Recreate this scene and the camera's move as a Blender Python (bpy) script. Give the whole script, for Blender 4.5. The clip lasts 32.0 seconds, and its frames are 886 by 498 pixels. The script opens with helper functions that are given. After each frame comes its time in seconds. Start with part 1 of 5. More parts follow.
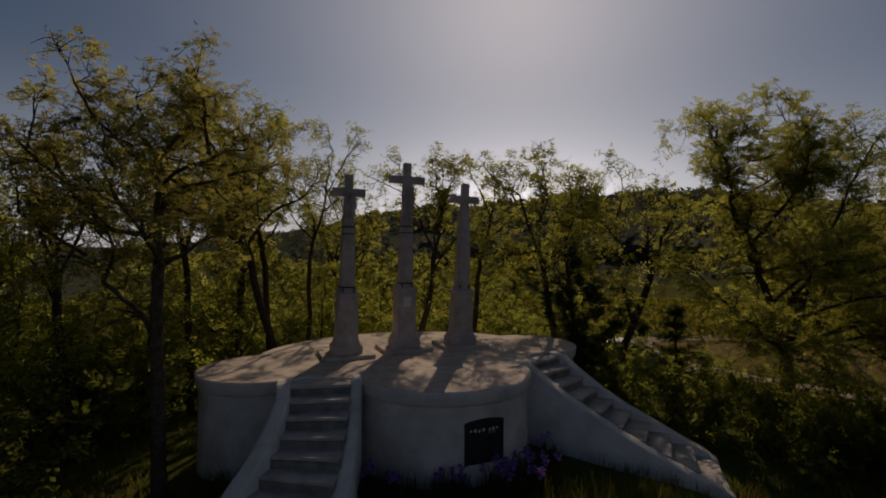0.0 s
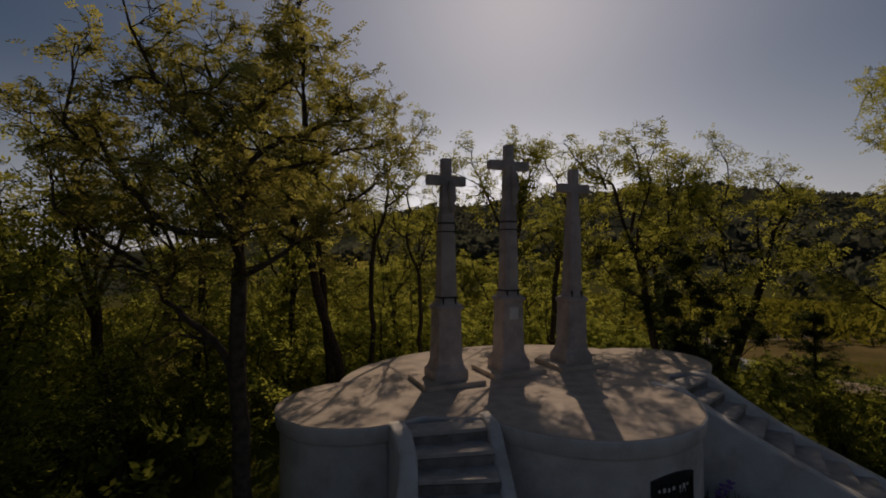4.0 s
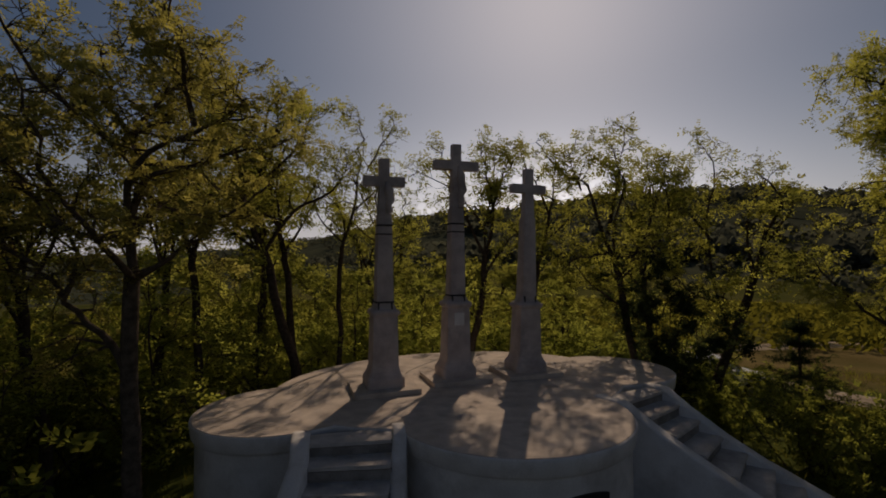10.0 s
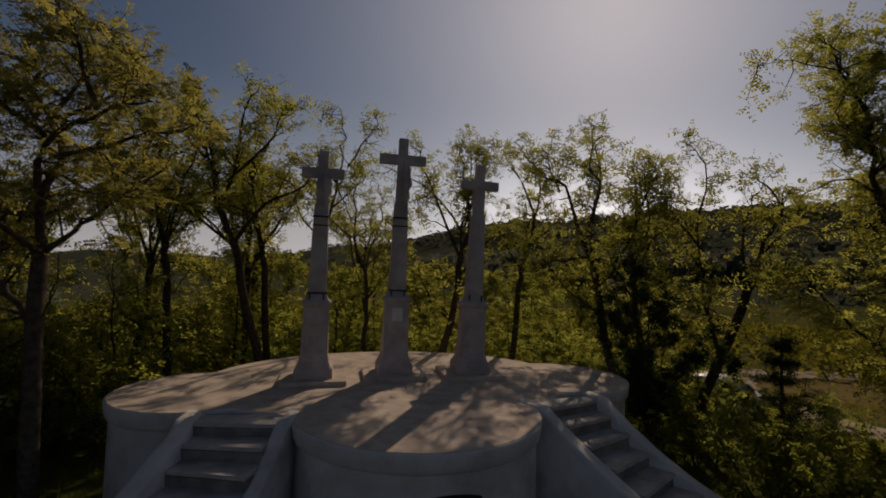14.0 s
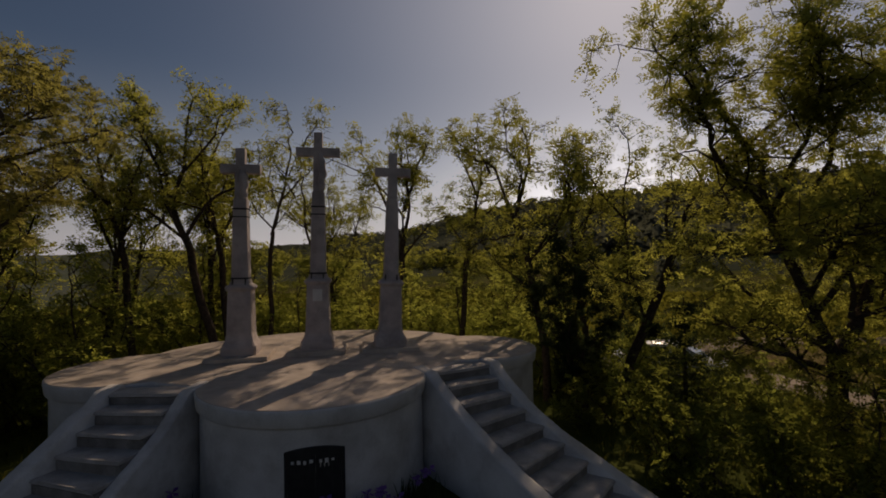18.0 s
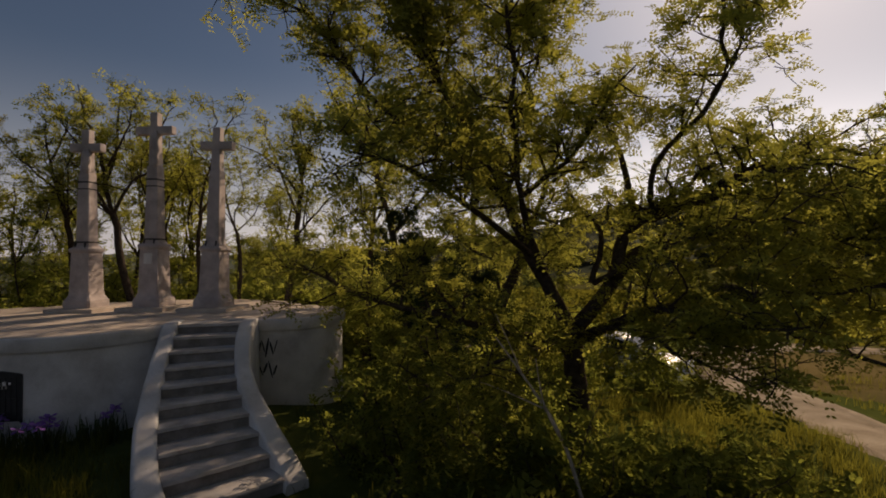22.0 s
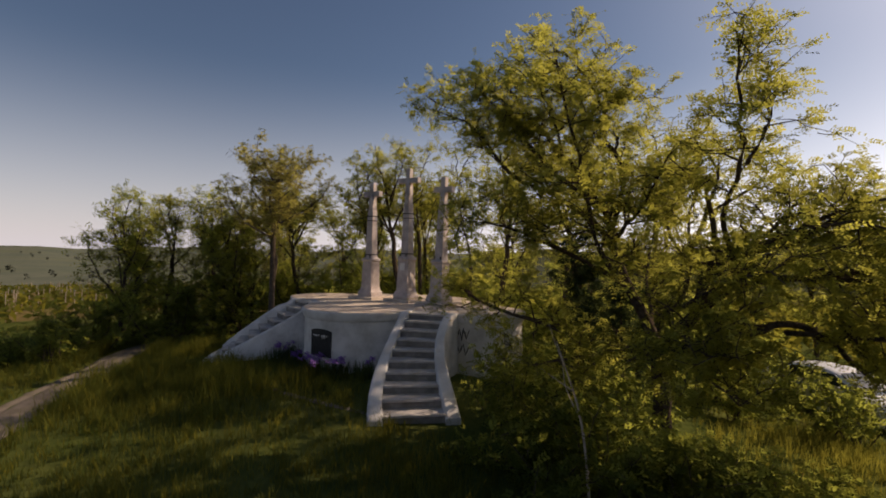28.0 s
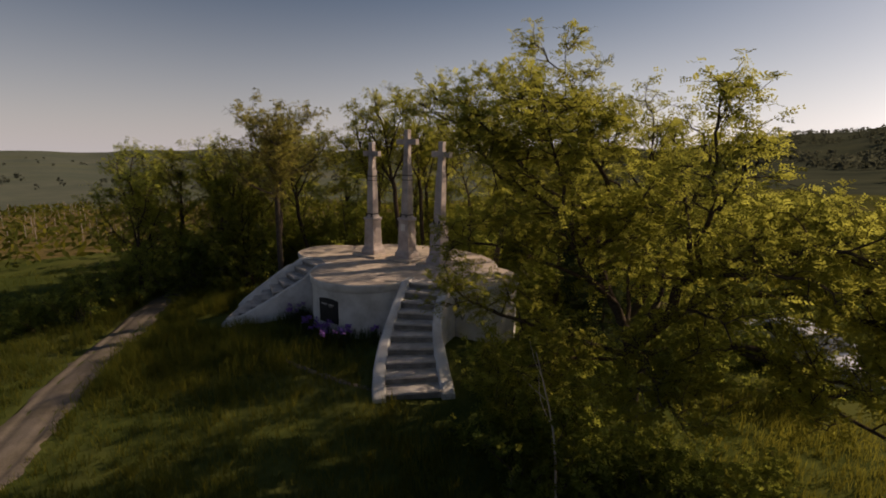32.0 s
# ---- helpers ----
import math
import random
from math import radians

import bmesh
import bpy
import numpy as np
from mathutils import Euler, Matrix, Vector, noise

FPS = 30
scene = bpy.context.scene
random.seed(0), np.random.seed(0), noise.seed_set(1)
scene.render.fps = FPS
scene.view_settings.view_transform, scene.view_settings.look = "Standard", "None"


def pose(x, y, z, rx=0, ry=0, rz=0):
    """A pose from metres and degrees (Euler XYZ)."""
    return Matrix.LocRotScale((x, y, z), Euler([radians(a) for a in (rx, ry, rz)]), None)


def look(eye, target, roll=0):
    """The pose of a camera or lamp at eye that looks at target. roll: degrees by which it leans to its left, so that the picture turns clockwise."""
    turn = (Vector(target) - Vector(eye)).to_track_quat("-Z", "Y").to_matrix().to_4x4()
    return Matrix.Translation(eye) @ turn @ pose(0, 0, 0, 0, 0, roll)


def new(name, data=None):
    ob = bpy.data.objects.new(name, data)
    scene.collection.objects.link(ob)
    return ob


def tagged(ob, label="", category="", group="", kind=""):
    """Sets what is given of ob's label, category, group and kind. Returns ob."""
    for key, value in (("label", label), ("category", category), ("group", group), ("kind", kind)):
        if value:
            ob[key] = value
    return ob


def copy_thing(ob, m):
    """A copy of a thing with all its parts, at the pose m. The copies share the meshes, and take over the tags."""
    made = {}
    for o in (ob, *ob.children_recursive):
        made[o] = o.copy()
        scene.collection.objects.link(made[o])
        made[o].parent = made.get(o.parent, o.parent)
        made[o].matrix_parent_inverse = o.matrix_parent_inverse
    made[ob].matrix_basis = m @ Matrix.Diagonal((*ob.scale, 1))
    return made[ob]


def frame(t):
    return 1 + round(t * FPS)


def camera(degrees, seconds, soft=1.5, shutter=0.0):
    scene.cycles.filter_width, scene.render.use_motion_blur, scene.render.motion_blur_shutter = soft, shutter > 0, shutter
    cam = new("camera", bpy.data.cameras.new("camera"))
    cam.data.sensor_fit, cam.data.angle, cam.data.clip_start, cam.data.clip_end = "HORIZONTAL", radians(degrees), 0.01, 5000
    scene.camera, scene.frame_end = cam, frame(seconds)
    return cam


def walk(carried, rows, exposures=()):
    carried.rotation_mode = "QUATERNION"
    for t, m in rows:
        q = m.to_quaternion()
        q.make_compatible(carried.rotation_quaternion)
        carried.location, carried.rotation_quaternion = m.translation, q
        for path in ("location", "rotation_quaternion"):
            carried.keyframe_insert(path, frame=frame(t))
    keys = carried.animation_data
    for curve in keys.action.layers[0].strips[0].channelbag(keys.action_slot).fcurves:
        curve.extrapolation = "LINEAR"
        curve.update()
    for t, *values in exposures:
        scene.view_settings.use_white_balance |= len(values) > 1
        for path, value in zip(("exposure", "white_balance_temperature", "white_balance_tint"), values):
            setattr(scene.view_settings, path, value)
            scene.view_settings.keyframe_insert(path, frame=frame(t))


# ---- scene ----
EXPOSURES = [(0.0, -1.36, 6800, 18), (18.0, -1.26, 6900, 19), (20.0, -0.95, 7000, 20), (22.5, -0.46, 7350, 20), (25.0, 0.30, 6950, 20), (28.0, 0.12, 6950, 20), (30.0, -0.28, 6950, 19), (31.0, -0.44, 7000, 20), (32.0, -0.36, 7150, 19)]
cam = camera(85.2, 32.0, soft=1.85)
# seconds, eye x y z, pitch, roll, yaw
PATH = [
    (0, -0.017, 0.442, 4.417, 0.70, -0.34, -0.14),
    (0.5, -0.382, 0.827, 4.421, 0.76, -0.69, 1.04),
    (1, -0.801, 1.250, 4.425, 0.72, -0.18, 1.80),
    (1.5, -1.177, 1.602, 4.436, 1.34, 0.31, 1.63),
    (2, -1.527, 1.819, 4.420, 1.78, 0.52, 0.60),
    (2.5, -1.839, 1.934, 4.334, 0.57, 0.46, -0.73),
    (3, -2.061, 2.145, 4.350, -0.20, 0.06, -0.83),
    (3.5, -2.209, 2.314, 4.413, 0.16, 0.51, -0.31),
    (5.5, -2.408, 3.367, 4.523, 1.40, -0.40, 1.93),
    (6, -2.449, 3.095, 4.542, 0.98, -0.19, 2.91),
    (6.5, -2.411, 2.700, 4.560, 0.22, 0.40, 3.70),
    (7, -2.265, 2.486, 4.568, 0.12, 0.24, 4.41),
    (7.5, -2.099, 2.472, 4.568, 0.32, 0.34, 4.21),
    (8, -1.886, 2.586, 4.550, 0.55, 0.56, 2.41),
    (8.5, -1.637, 2.744, 4.534, 0.59, 0.64, 1.61),
    (9, -1.330, 2.933, 4.505, 0.49, 0.51, 2.24),
    (9.5, -0.955, 2.928, 4.467, 0.94, 0.60, 3.91),
    (10, -0.548, 2.983, 4.443, 1.10, 0.54, 3.83),
    (10.5, -0.145, 3.069, 4.456, 1.25, 0.30, 3.47),
    (11, 0.250, 3.167, 4.436, 1.29, 0.17, 5.39),
    (11.5, 0.611, 3.278, 4.389, 1.18, 0.10, 9.94),
    (12, 0.949, 3.456, 4.315, 1.08, -0.21, 10.91),
    (12.5, 1.231, 3.626, 4.237, 1.14, -0.78, 9.89),
    (13, 1.390, 3.785, 4.195, 1.45, -0.57, 9.65),
    (13.5, 1.540, 3.631, 4.182, 2.11, -1.46, 10.11),
    (14, 1.638, 3.404, 4.166, 2.27, -1.68, 10.10),
    (14.5, 1.699, 3.182, 4.160, 2.28, -1.39, 10.47),
    (16.5, 1.984, 2.666, 4.104, 0.70, 1.31, 11.01),
    (17, 2.470, 2.704, 4.142, 0.50, 0.92, 9.59),
    (17.5, 3.166, 2.865, 4.158, 0.47, 0.70, 10.95),
    (18, 3.953, 3.085, 4.108, 0.37, 0.93, 12.31),
    (18.5, 4.721, 3.357, 3.966, 0.23, 2.09, 11.89),
    (19, 5.507, 3.745, 3.784, 0.38, 2.04, 12.63),
    (19.5, 6.351, 4.123, 3.569, 0.86, 1.60, 14.34),
    (20, 7.212, 4.564, 3.418, 1.32, 1.62, 15.24),
    (20.5, 8.167, 4.902, 3.340, 1.39, 0.99, 16.69),
    (21, 9.106, 5.177, 3.292, 1.34, 0.84, 20.15),
    (21.5, 9.855, 5.429, 3.234, 1.08, 0.66, 25.76),
    (22, 10.592, 5.637, 3.226, 0.80, 0.61, 27.36),
    (22.5, 11.323, 5.873, 3.287, 0.65, -0.21, 30.44),
    (23, 12.029, 5.912, 3.340, 0.18, -1.28, 36.30),
    (23.5, 12.426, 6.007, 3.290, 0.16, -1.26, 42.97),
    (24, 12.587, 6.008, 3.166, 0.51, -1.12, 48.83),
    (24.5, 12.625, 5.981, 3.050, 0.76, -1.29, 55.82),
    (25, 12.718, 5.975, 3.054, 0.81, -1.55, 60.23),
    (25.5, 12.954, 5.820, 3.084, 1.52, -1.62, 59.36),
    (27.5, 14.241, 4.970, 3.460, 1.29, -1.38, 60.18),
    (28, 14.533, 4.889, 3.717, 0.60, -1.24, 58.71),
    (28.5, 14.813, 4.797, 4.063, 0.89, -1.03, 58.10),
    (29, 15.024, 4.752, 4.451, 1.16, -0.76, 59.51),
    (29.5, 15.192, 4.762, 4.806, 0.87, -0.65, 59.51),
    (30, 15.293, 4.780, 5.101, -0.54, -0.42, 59.35),
    (30.5, 15.317, 4.801, 5.364, -2.81, -0.07, 60.29),
    (31, 15.284, 4.836, 5.589, -6.08, -0.10, 59.74),
    (31.5, 15.191, 4.875, 5.782, -9.00, -0.28, 59.47),
    (32, 15.025, 4.908, 5.952, -11.29, -0.51, 59.53),
]
walk(cam, [(t, pose(x, y, z, 90 + pitch, roll, yaw)) for t, x, y, z, pitch, roll, yaw in PATH], EXPOSURES)

# ---- sky and sun ----
SUN_AZ, SUN_EL = 9.0, 31.0          # degrees to the right of +y, above the horizon
world = bpy.data.worlds.new("sky")
scene.world = world
world.use_nodes = True
wn = world.node_tree
sky = wn.nodes.new("ShaderNodeTexSky")
sky.sky_type = "NISHITA"
sky.sun_disc = False
sky.sun_elevation, sky.sun_rotation = radians(SUN_EL), radians(SUN_AZ)
sky.air_density, sky.dust_density, sky.ozone_density = 1.0, 0.45, 1.6
muted = wn.nodes.new("ShaderNodeHueSaturation")
muted.inputs["Saturation"].default_value = 1.05
muted.inputs["Value"].default_value = 1.14
wn.links.new(sky.outputs[0], muted.inputs["Color"])
# pale haze all round the horizon, thinning upwards
coord = wn.nodes.new("ShaderNodeTexCoord")
split = wn.nodes.new("ShaderNodeSeparateXYZ")
wn.links.new(coord.outputs["Generated"], split.inputs[0])
thin = wn.nodes.new("ShaderNodeMapRange")
thin.inputs["From Min"].default_value, thin.inputs["From Max"].default_value = 0.0, 0.36
thin.inputs["To Min"].default_value, thin.inputs["To Max"].default_value = 1.0, 0.0
wn.links.new(split.outputs["Z"], thin.inputs["Value"])
power = wn.nodes.new("ShaderNodeMath")
power.operation = "POWER"
power.inputs[1].default_value = 1.8
wn.links.new(thin.outputs[0], power.inputs[0])
share = wn.nodes.new("ShaderNodeMath")
share.operation = "MULTIPLY"
share.inputs[1].default_value = 0.82
wn.links.new(power.outputs[0], share.inputs[0])
haze = wn.nodes.new("ShaderNodeMix")
haze.data_type = "RGBA"
# the haze is brightest under the sun
toward = wn.nodes.new("ShaderNodeVectorMath")
toward.operation = "DOT_PRODUCT"
toward.inputs[1].default_value = (math.sin(radians(SUN_AZ)), math.cos(radians(SUN_AZ)), 0.0)
wn.links.new(coord.outputs["Generated"], toward.inputs[0])
bright = wn.nodes.new("ShaderNodeMapRange")
bright.interpolation_type = "SMOOTHSTEP"
bright.inputs["From Min"].default_value, bright.inputs["From Max"].default_value = -0.1, 1.0
wn.links.new(toward.outputs["Value"], bright.inputs["Value"])
glow = wn.nodes.new("ShaderNodeMix")
glow.data_type = "RGBA"
glow.inputs["A"].default_value = (13.0, 13.0, 13.8, 1.0)
glow.inputs["B"].default_value = (24.0, 24.5, 26.0, 1.0)
wn.links.new(bright.outputs[0], glow.inputs["Factor"])
wn.links.new(glow.outputs["Result"], haze.inputs["B"])
wn.links.new(share.outputs[0], haze.inputs["Factor"])
wn.links.new(muted.outputs[0], haze.inputs["A"])
# the wide pale aureole round the sun in thin high cloud
sun_dir = Vector((math.sin(radians(SUN_AZ)) * math.cos(radians(SUN_EL)), math.cos(radians(SUN_AZ)) * math.cos(radians(SUN_EL)), math.sin(radians(SUN_EL))))
near_sun = wn.nodes.new("ShaderNodeVectorMath")
near_sun.operation = "DOT_PRODUCT"
near_sun.inputs[1].default_value = sun_dir
wn.links.new(coord.outputs["Generated"], near_sun.inputs[0])
above = wn.nodes.new("ShaderNodeMath")
above.operation = "MAXIMUM"
above.inputs[1].default_value = 0.0
wn.links.new(near_sun.outputs["Value"], above.inputs[0])
fall = wn.nodes.new("ShaderNodeMath")
fall.operation = "POWER"
fall.inputs[1].default_value = 9.0
wn.links.new(above.outputs[0], fall.inputs[0])
pale = wn.nodes.new("ShaderNodeVectorMath")
pale.operation = "SCALE"
pale.inputs[0].default_value = (10.5, 10.5, 10.6)
wn.links.new(fall.outputs[0], pale.inputs["Scale"])
total = wn.nodes.new("ShaderNodeVectorMath")
total.operation = "ADD"
wn.links.new(haze.outputs["Result"], total.inputs[0])
wn.links.new(pale.outputs[0], total.inputs[1])
# the white glare low under the sun
ahead = wn.nodes.new("ShaderNodeMath")
ahead.operation = "MAXIMUM"
ahead.inputs[1].default_value = 0.0
wn.links.new(toward.outputs["Value"], ahead.inputs[0])
narrow = wn.nodes.new("ShaderNodeMath")
narrow.operation = "POWER"
narrow.inputs[1].default_value = 24.0
wn.links.new(ahead.outputs[0], narrow.inputs[0])
low = wn.nodes.new("ShaderNodeMath")
low.operation = "MULTIPLY"
wn.links.new(narrow.outputs[0], low.inputs[0])
wn.links.new(share.outputs[0], low.inputs[1])
glare = wn.nodes.new("ShaderNodeVectorMath")
glare.operation = "SCALE"
glare.inputs[0].default_value = (76.0, 76.0, 77.0)
wn.links.new(low.outputs[0], glare.inputs["Scale"])
whole = wn.nodes.new("ShaderNodeVectorMath")
whole.operation = "ADD"
wn.links.new(total.outputs[0], whole.inputs[0])
wn.links.new(glare.outputs[0], whole.inputs[1])
wn.links.new(whole.outputs[0], wn.nodes["Background"].inputs[0])
wn.nodes["Background"].inputs[1].default_value = 0.050
sun_data = bpy.data.lights.new("sun", "SUN")
sun_data.energy, sun_data.angle, sun_data.color = 5.0, radians(0.6), (1.0, 0.82, 0.60)
sun = new("sun", sun_data)
sun.matrix_world = look(sun_dir * 60, (0, 0, 0))


# ---- materials ----
def rgb(c):
    return (c[0], c[1], c[2], 1.0)


def material(name, dark, light, scale=4.0, fine=60.0, rough=0.8, bump=0.3, metal=0.0, stain=None, stain_scale=1.3, stain_amount=0.5, object_space=False):
    """A surface that varies at two scales between two colours, with fine relief and optional stains."""
    m = bpy.data.materials.new(name)
    m.use_nodes = True
    t = m.node_tree
    p = t.nodes["Principled BSDF"]
    geo = t.nodes.new("ShaderNodeTexCoord" if object_space else "ShaderNodeNewGeometry")
    where = geo.outputs["Object" if object_space else "Position"]
    a = t.nodes.new("ShaderNodeTexNoise")
    a.inputs["Scale"].default_value, a.inputs["Detail"].default_value = scale, 6
    b = t.nodes.new("ShaderNodeTexNoise")
    b.inputs["Scale"].default_value, b.inputs["Detail"].default_value = fine, 3
    for n in (a, b):
        t.links.new(where, n.inputs["Vector"])
    add = t.nodes.new("ShaderNodeMath")
    add.operation = "MULTIPLY_ADD"
    t.links.new(b.outputs[0], add.inputs[0])
    add.inputs[1].default_value = 0.45
    t.links.new(a.outputs[0], add.inputs[2])
    ramp = t.nodes.new("ShaderNodeValToRGB")
    ramp.color_ramp.elements[0].position, ramp.color_ramp.elements[1].position = 0.5, 0.95
    ramp.color_ramp.elements[0].color, ramp.color_ramp.elements[1].color = rgb(dark), rgb(light)
    t.links.new(add.outputs[0], ramp.inputs[0])
    out = ramp.outputs[0]
    if stain:
        s = t.nodes.new("ShaderNodeTexNoise")
        s.inputs["Scale"].default_value, s.inputs["Detail"].default_value, s.inputs["Roughness"].default_value = stain_scale, 8, 0.65
        t.links.new(where, s.inputs["Vector"])
        sr = t.nodes.new("ShaderNodeMapRange")
        sr.inputs["From Min"].default_value, sr.inputs["From Max"].default_value, sr.inputs["To Max"].default_value = 0.48, 0.72, stain_amount
        t.links.new(s.outputs[0], sr.inputs["Value"])
        mix = t.nodes.new("ShaderNodeMix")
        mix.data_type = "RGBA"
        t.links.new(sr.outputs[0], mix.inputs["Factor"])
        t.links.new(out, mix.inputs["A"])
        mix.inputs["B"].default_value = rgb(stain)
        out = mix.outputs["Result"]
    t.links.new(out, p.inputs["Base Color"])
    p.inputs["Roughness"].default_value, p.inputs["Metallic"].default_value = rough, metal
    p.inputs["Specular IOR Level"].default_value = 0.0 if rough > 0.92 else (0.12 if rough > 0.75 else 0.5)
    if bump:
        bn = t.nodes.new("ShaderNodeBump")
        bn.inputs["Strength"].default_value, bn.inputs["Distance"].default_value = bump, 0.02
        t.links.new(add.outputs[0], bn.inputs["Height"])
        t.links.new(bn.outputs[0], p.inputs["Normal"])
    return m


def leaf_material(name, dark, light, through_colour, share=0.5):
    """Thin leaves: light falls through them; each frond has its own shade."""
    m = bpy.data.materials.new(name)
    m.use_nodes = True
    t = m.node_tree
    t.nodes.remove(t.nodes["Principled BSDF"])
    geo = t.nodes.new("ShaderNodeNewGeometry")
    noise_tex = t.nodes.new("ShaderNodeTexNoise")
    noise_tex.inputs["Scale"].default_value = 0.9
    t.links.new(geo.outputs["Position"], noise_tex.inputs["Vector"])
    add = t.nodes.new("ShaderNodeMath")
    add.operation = "MULTIPLY_ADD"
    add.inputs[1].default_value = 0.18
    t.links.new(geo.outputs["Random Per Island"], add.inputs[0])
    t.links.new(noise_tex.outputs[0], add.inputs[2])
    kinds = []
    for a, b, kind in ((dark, light, "ShaderNodeBsdfDiffuse"), ([c * 0.6 for c in through_colour], through_colour, "ShaderNodeBsdfTranslucent")):
        ramp = t.nodes.new("ShaderNodeValToRGB")
        ramp.color_ramp.elements[0].position, ramp.color_ramp.elements[1].position = 0.42, 0.85
        ramp.color_ramp.elements[0].color, ramp.color_ramp.elements[1].color = rgb(a), rgb(b)
        t.links.new(add.outputs[0], ramp.inputs[0])
        n = t.nodes.new(kind)
        t.links.new(ramp.outputs[0], n.inputs["Color"])
        kinds.append(n)
    mix = t.nodes.new("ShaderNodeMixShader")
    mix.inputs[0].default_value = share
    t.links.new(kinds[0].outputs[0], mix.inputs[1])
    t.links.new(kinds[1].outputs[0], mix.inputs[2])
    t.links.new(mix.outputs[0], t.nodes["Material Output"].inputs[0])
    return m


WHITEWASH = material("whitewash", (0.54, 0.52, 0.50), (0.70, 0.68, 0.66), 2.2, 45, 0.85, 0.35, stain=(0.30, 0.27, 0.24), stain_scale=1.7, stain_amount=0.6)
PAVING = material("worn_concrete", (0.42, 0.35, 0.29), (0.64, 0.55, 0.465), 3.0, 50, 0.9, 0.35, stain=(0.32, 0.28, 0.25), stain_scale=2.3, stain_amount=0.6)
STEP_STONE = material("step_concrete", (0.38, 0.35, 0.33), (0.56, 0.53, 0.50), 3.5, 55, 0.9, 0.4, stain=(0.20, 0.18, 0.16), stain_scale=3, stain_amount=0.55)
# risers: step concrete with their shade, besides grime, put into a darker colour
SHADED_RISER_STONE = material("shaded_riser_concrete", (0.17, 0.155, 0.145), (0.30, 0.28, 0.265), 4.0, 55, 0.9, 0.5, stain=(0.09, 0.085, 0.07), stain_scale=3, stain_amount=0.7)
CROSS_STONE = material("cross_stone", (0.39, 0.33, 0.31), (0.58, 0.505, 0.475), 3.5, 70, 0.85, 0.4, stain=(0.22, 0.20, 0.19), stain_scale=2.5, stain_amount=0.6)
BAND_IRON = material("band_iron", (0.025, 0.022, 0.022), (0.06, 0.05, 0.05), 9, 90, 0.7, 0.2, 0.3)
GATE_IRON = material("gate_iron", (0.012, 0.012, 0.013), (0.03, 0.03, 0.032), 9, 90, 0.6, 0.2, 0.2)
PLATE_WHITE = material("plate_white", (0.62, 0.60, 0.57), (0.74, 0.72, 0.70), 6, 70, 0.6, 0.1)
INK = material("black_paint", (0.015, 0.015, 0.016), (0.035, 0.035, 0.036), 12, 90, 0.7, 0.1)
BARK = material("locust_bark", (0.035, 0.026, 0.020), (0.095, 0.075, 0.058), 14, 60, 0.95, 1.0, object_space=True)
PALE_BARK = material("pale_bark", (0.055, 0.043, 0.033), (0.135, 0.108, 0.083), 10, 60, 0.95, 0.8, object_space=True)
SOIL = material("track_dirt", (0.26, 0.21, 0.15), (0.44, 0.37, 0.28), 1.3, 25, 0.95, 0.6, stain=(0.17, 0.14, 0.09), stain_scale=0.8, stain_amount=0.6)
TRACK = material("track_concrete", (0.105, 0.09, 0.072), (0.20, 0.172, 0.145), 1.6, 30, 0.95, 0.5, stain=(0.10, 0.09, 0.06), stain_scale=1.1, stain_amount=0.6)
LEAF = leaf_material("locust_leaf", (0.050, 0.074, 0.022), (0.100, 0.124, 0.040), (0.61, 0.60, 0.105), 0.62)
LEAF_DRY = leaf_material("locust_leaf_dry", (0.085, 0.092, 0.038), (0.17, 0.165, 0.075), (0.56, 0.51, 0.12), 0.60)
LEAF_GREEN = leaf_material("young_leaf", (0.055, 0.088, 0.024), (0.105, 0.142, 0.045), (0.62, 0.64, 0.108), 0.62)
LEAF_LUSH = leaf_material("shrub_leaf", (0.042, 0.066, 0.020), (0.080, 0.105, 0.034), (0.44, 0.47, 0.078), 0.56)
NEEDLE = leaf_material("needle", (0.026, 0.042, 0.022), (0.045, 0.064, 0.032), (0.11, 0.14, 0.045), 0.38)
GRASS = leaf_material("grass_blade", (0.036, 0.056, 0.013), (0.072, 0.086, 0.022), (0.33, 0.305, 0.044), 0.48)
# far crowns: leaf colours lightened and greyed to hold the haze of distance
HAZY_WOODS = leaf_material("hazy_far_woods", (0.060, 0.070, 0.060), (0.096, 0.105, 0.084), (0.16, 0.17, 0.11), 0.4)


# ---- mesh helpers ----
def mesh_of(name, verts, faces, mat, smooth=False):
    me = bpy.data.meshes.new(name)
    verts = np.asarray(verts, dtype=np.float32).reshape(-1, 3)
    if isinstance(faces, np.ndarray) and faces.ndim == 2:
        n, k = faces.shape
        me.vertices.add(len(verts))
        me.vertices.foreach_set("co", verts.ravel())
        me.loops.add(n * k)
        me.loops.foreach_set("vertex_index", faces.astype(np.int32).ravel())
        me.polygons.add(n)
        me.polygons.foreach_set("loop_start", np.arange(0, n * k, k, dtype=np.int32))
        me.update(calc_edges=True)
    else:
        me.from_pydata([tuple(map(float, v)) for v in verts], [], [tuple(map(int, f)) for f in faces])
    if smooth:
        me.polygons.foreach_set("use_smooth", np.ones(len(me.polygons), dtype=bool))
    me.materials.append(mat)
    me.validate()
    return me


def part(name, shape, mat, parent=None, label=""):
    """Links a bmesh or a mesh as one object, under a thing or a part."""
    if isinstance(shape, bmesh.types.BMesh):
        me = bpy.data.meshes.new(name)
        shape.normal_update()
        shape.to_mesh(me)
        shape.free()
        me.materials.append(mat)
    else:
        me = shape
    ob = new(name, me)
    if parent:
        ob.parent = parent
    return tagged(ob, label)


def thing(name, m, label, category, group="", kind=""):
    ob = new(name)
    ob.matrix_basis = m
    return tagged(ob, label, category, group, kind)


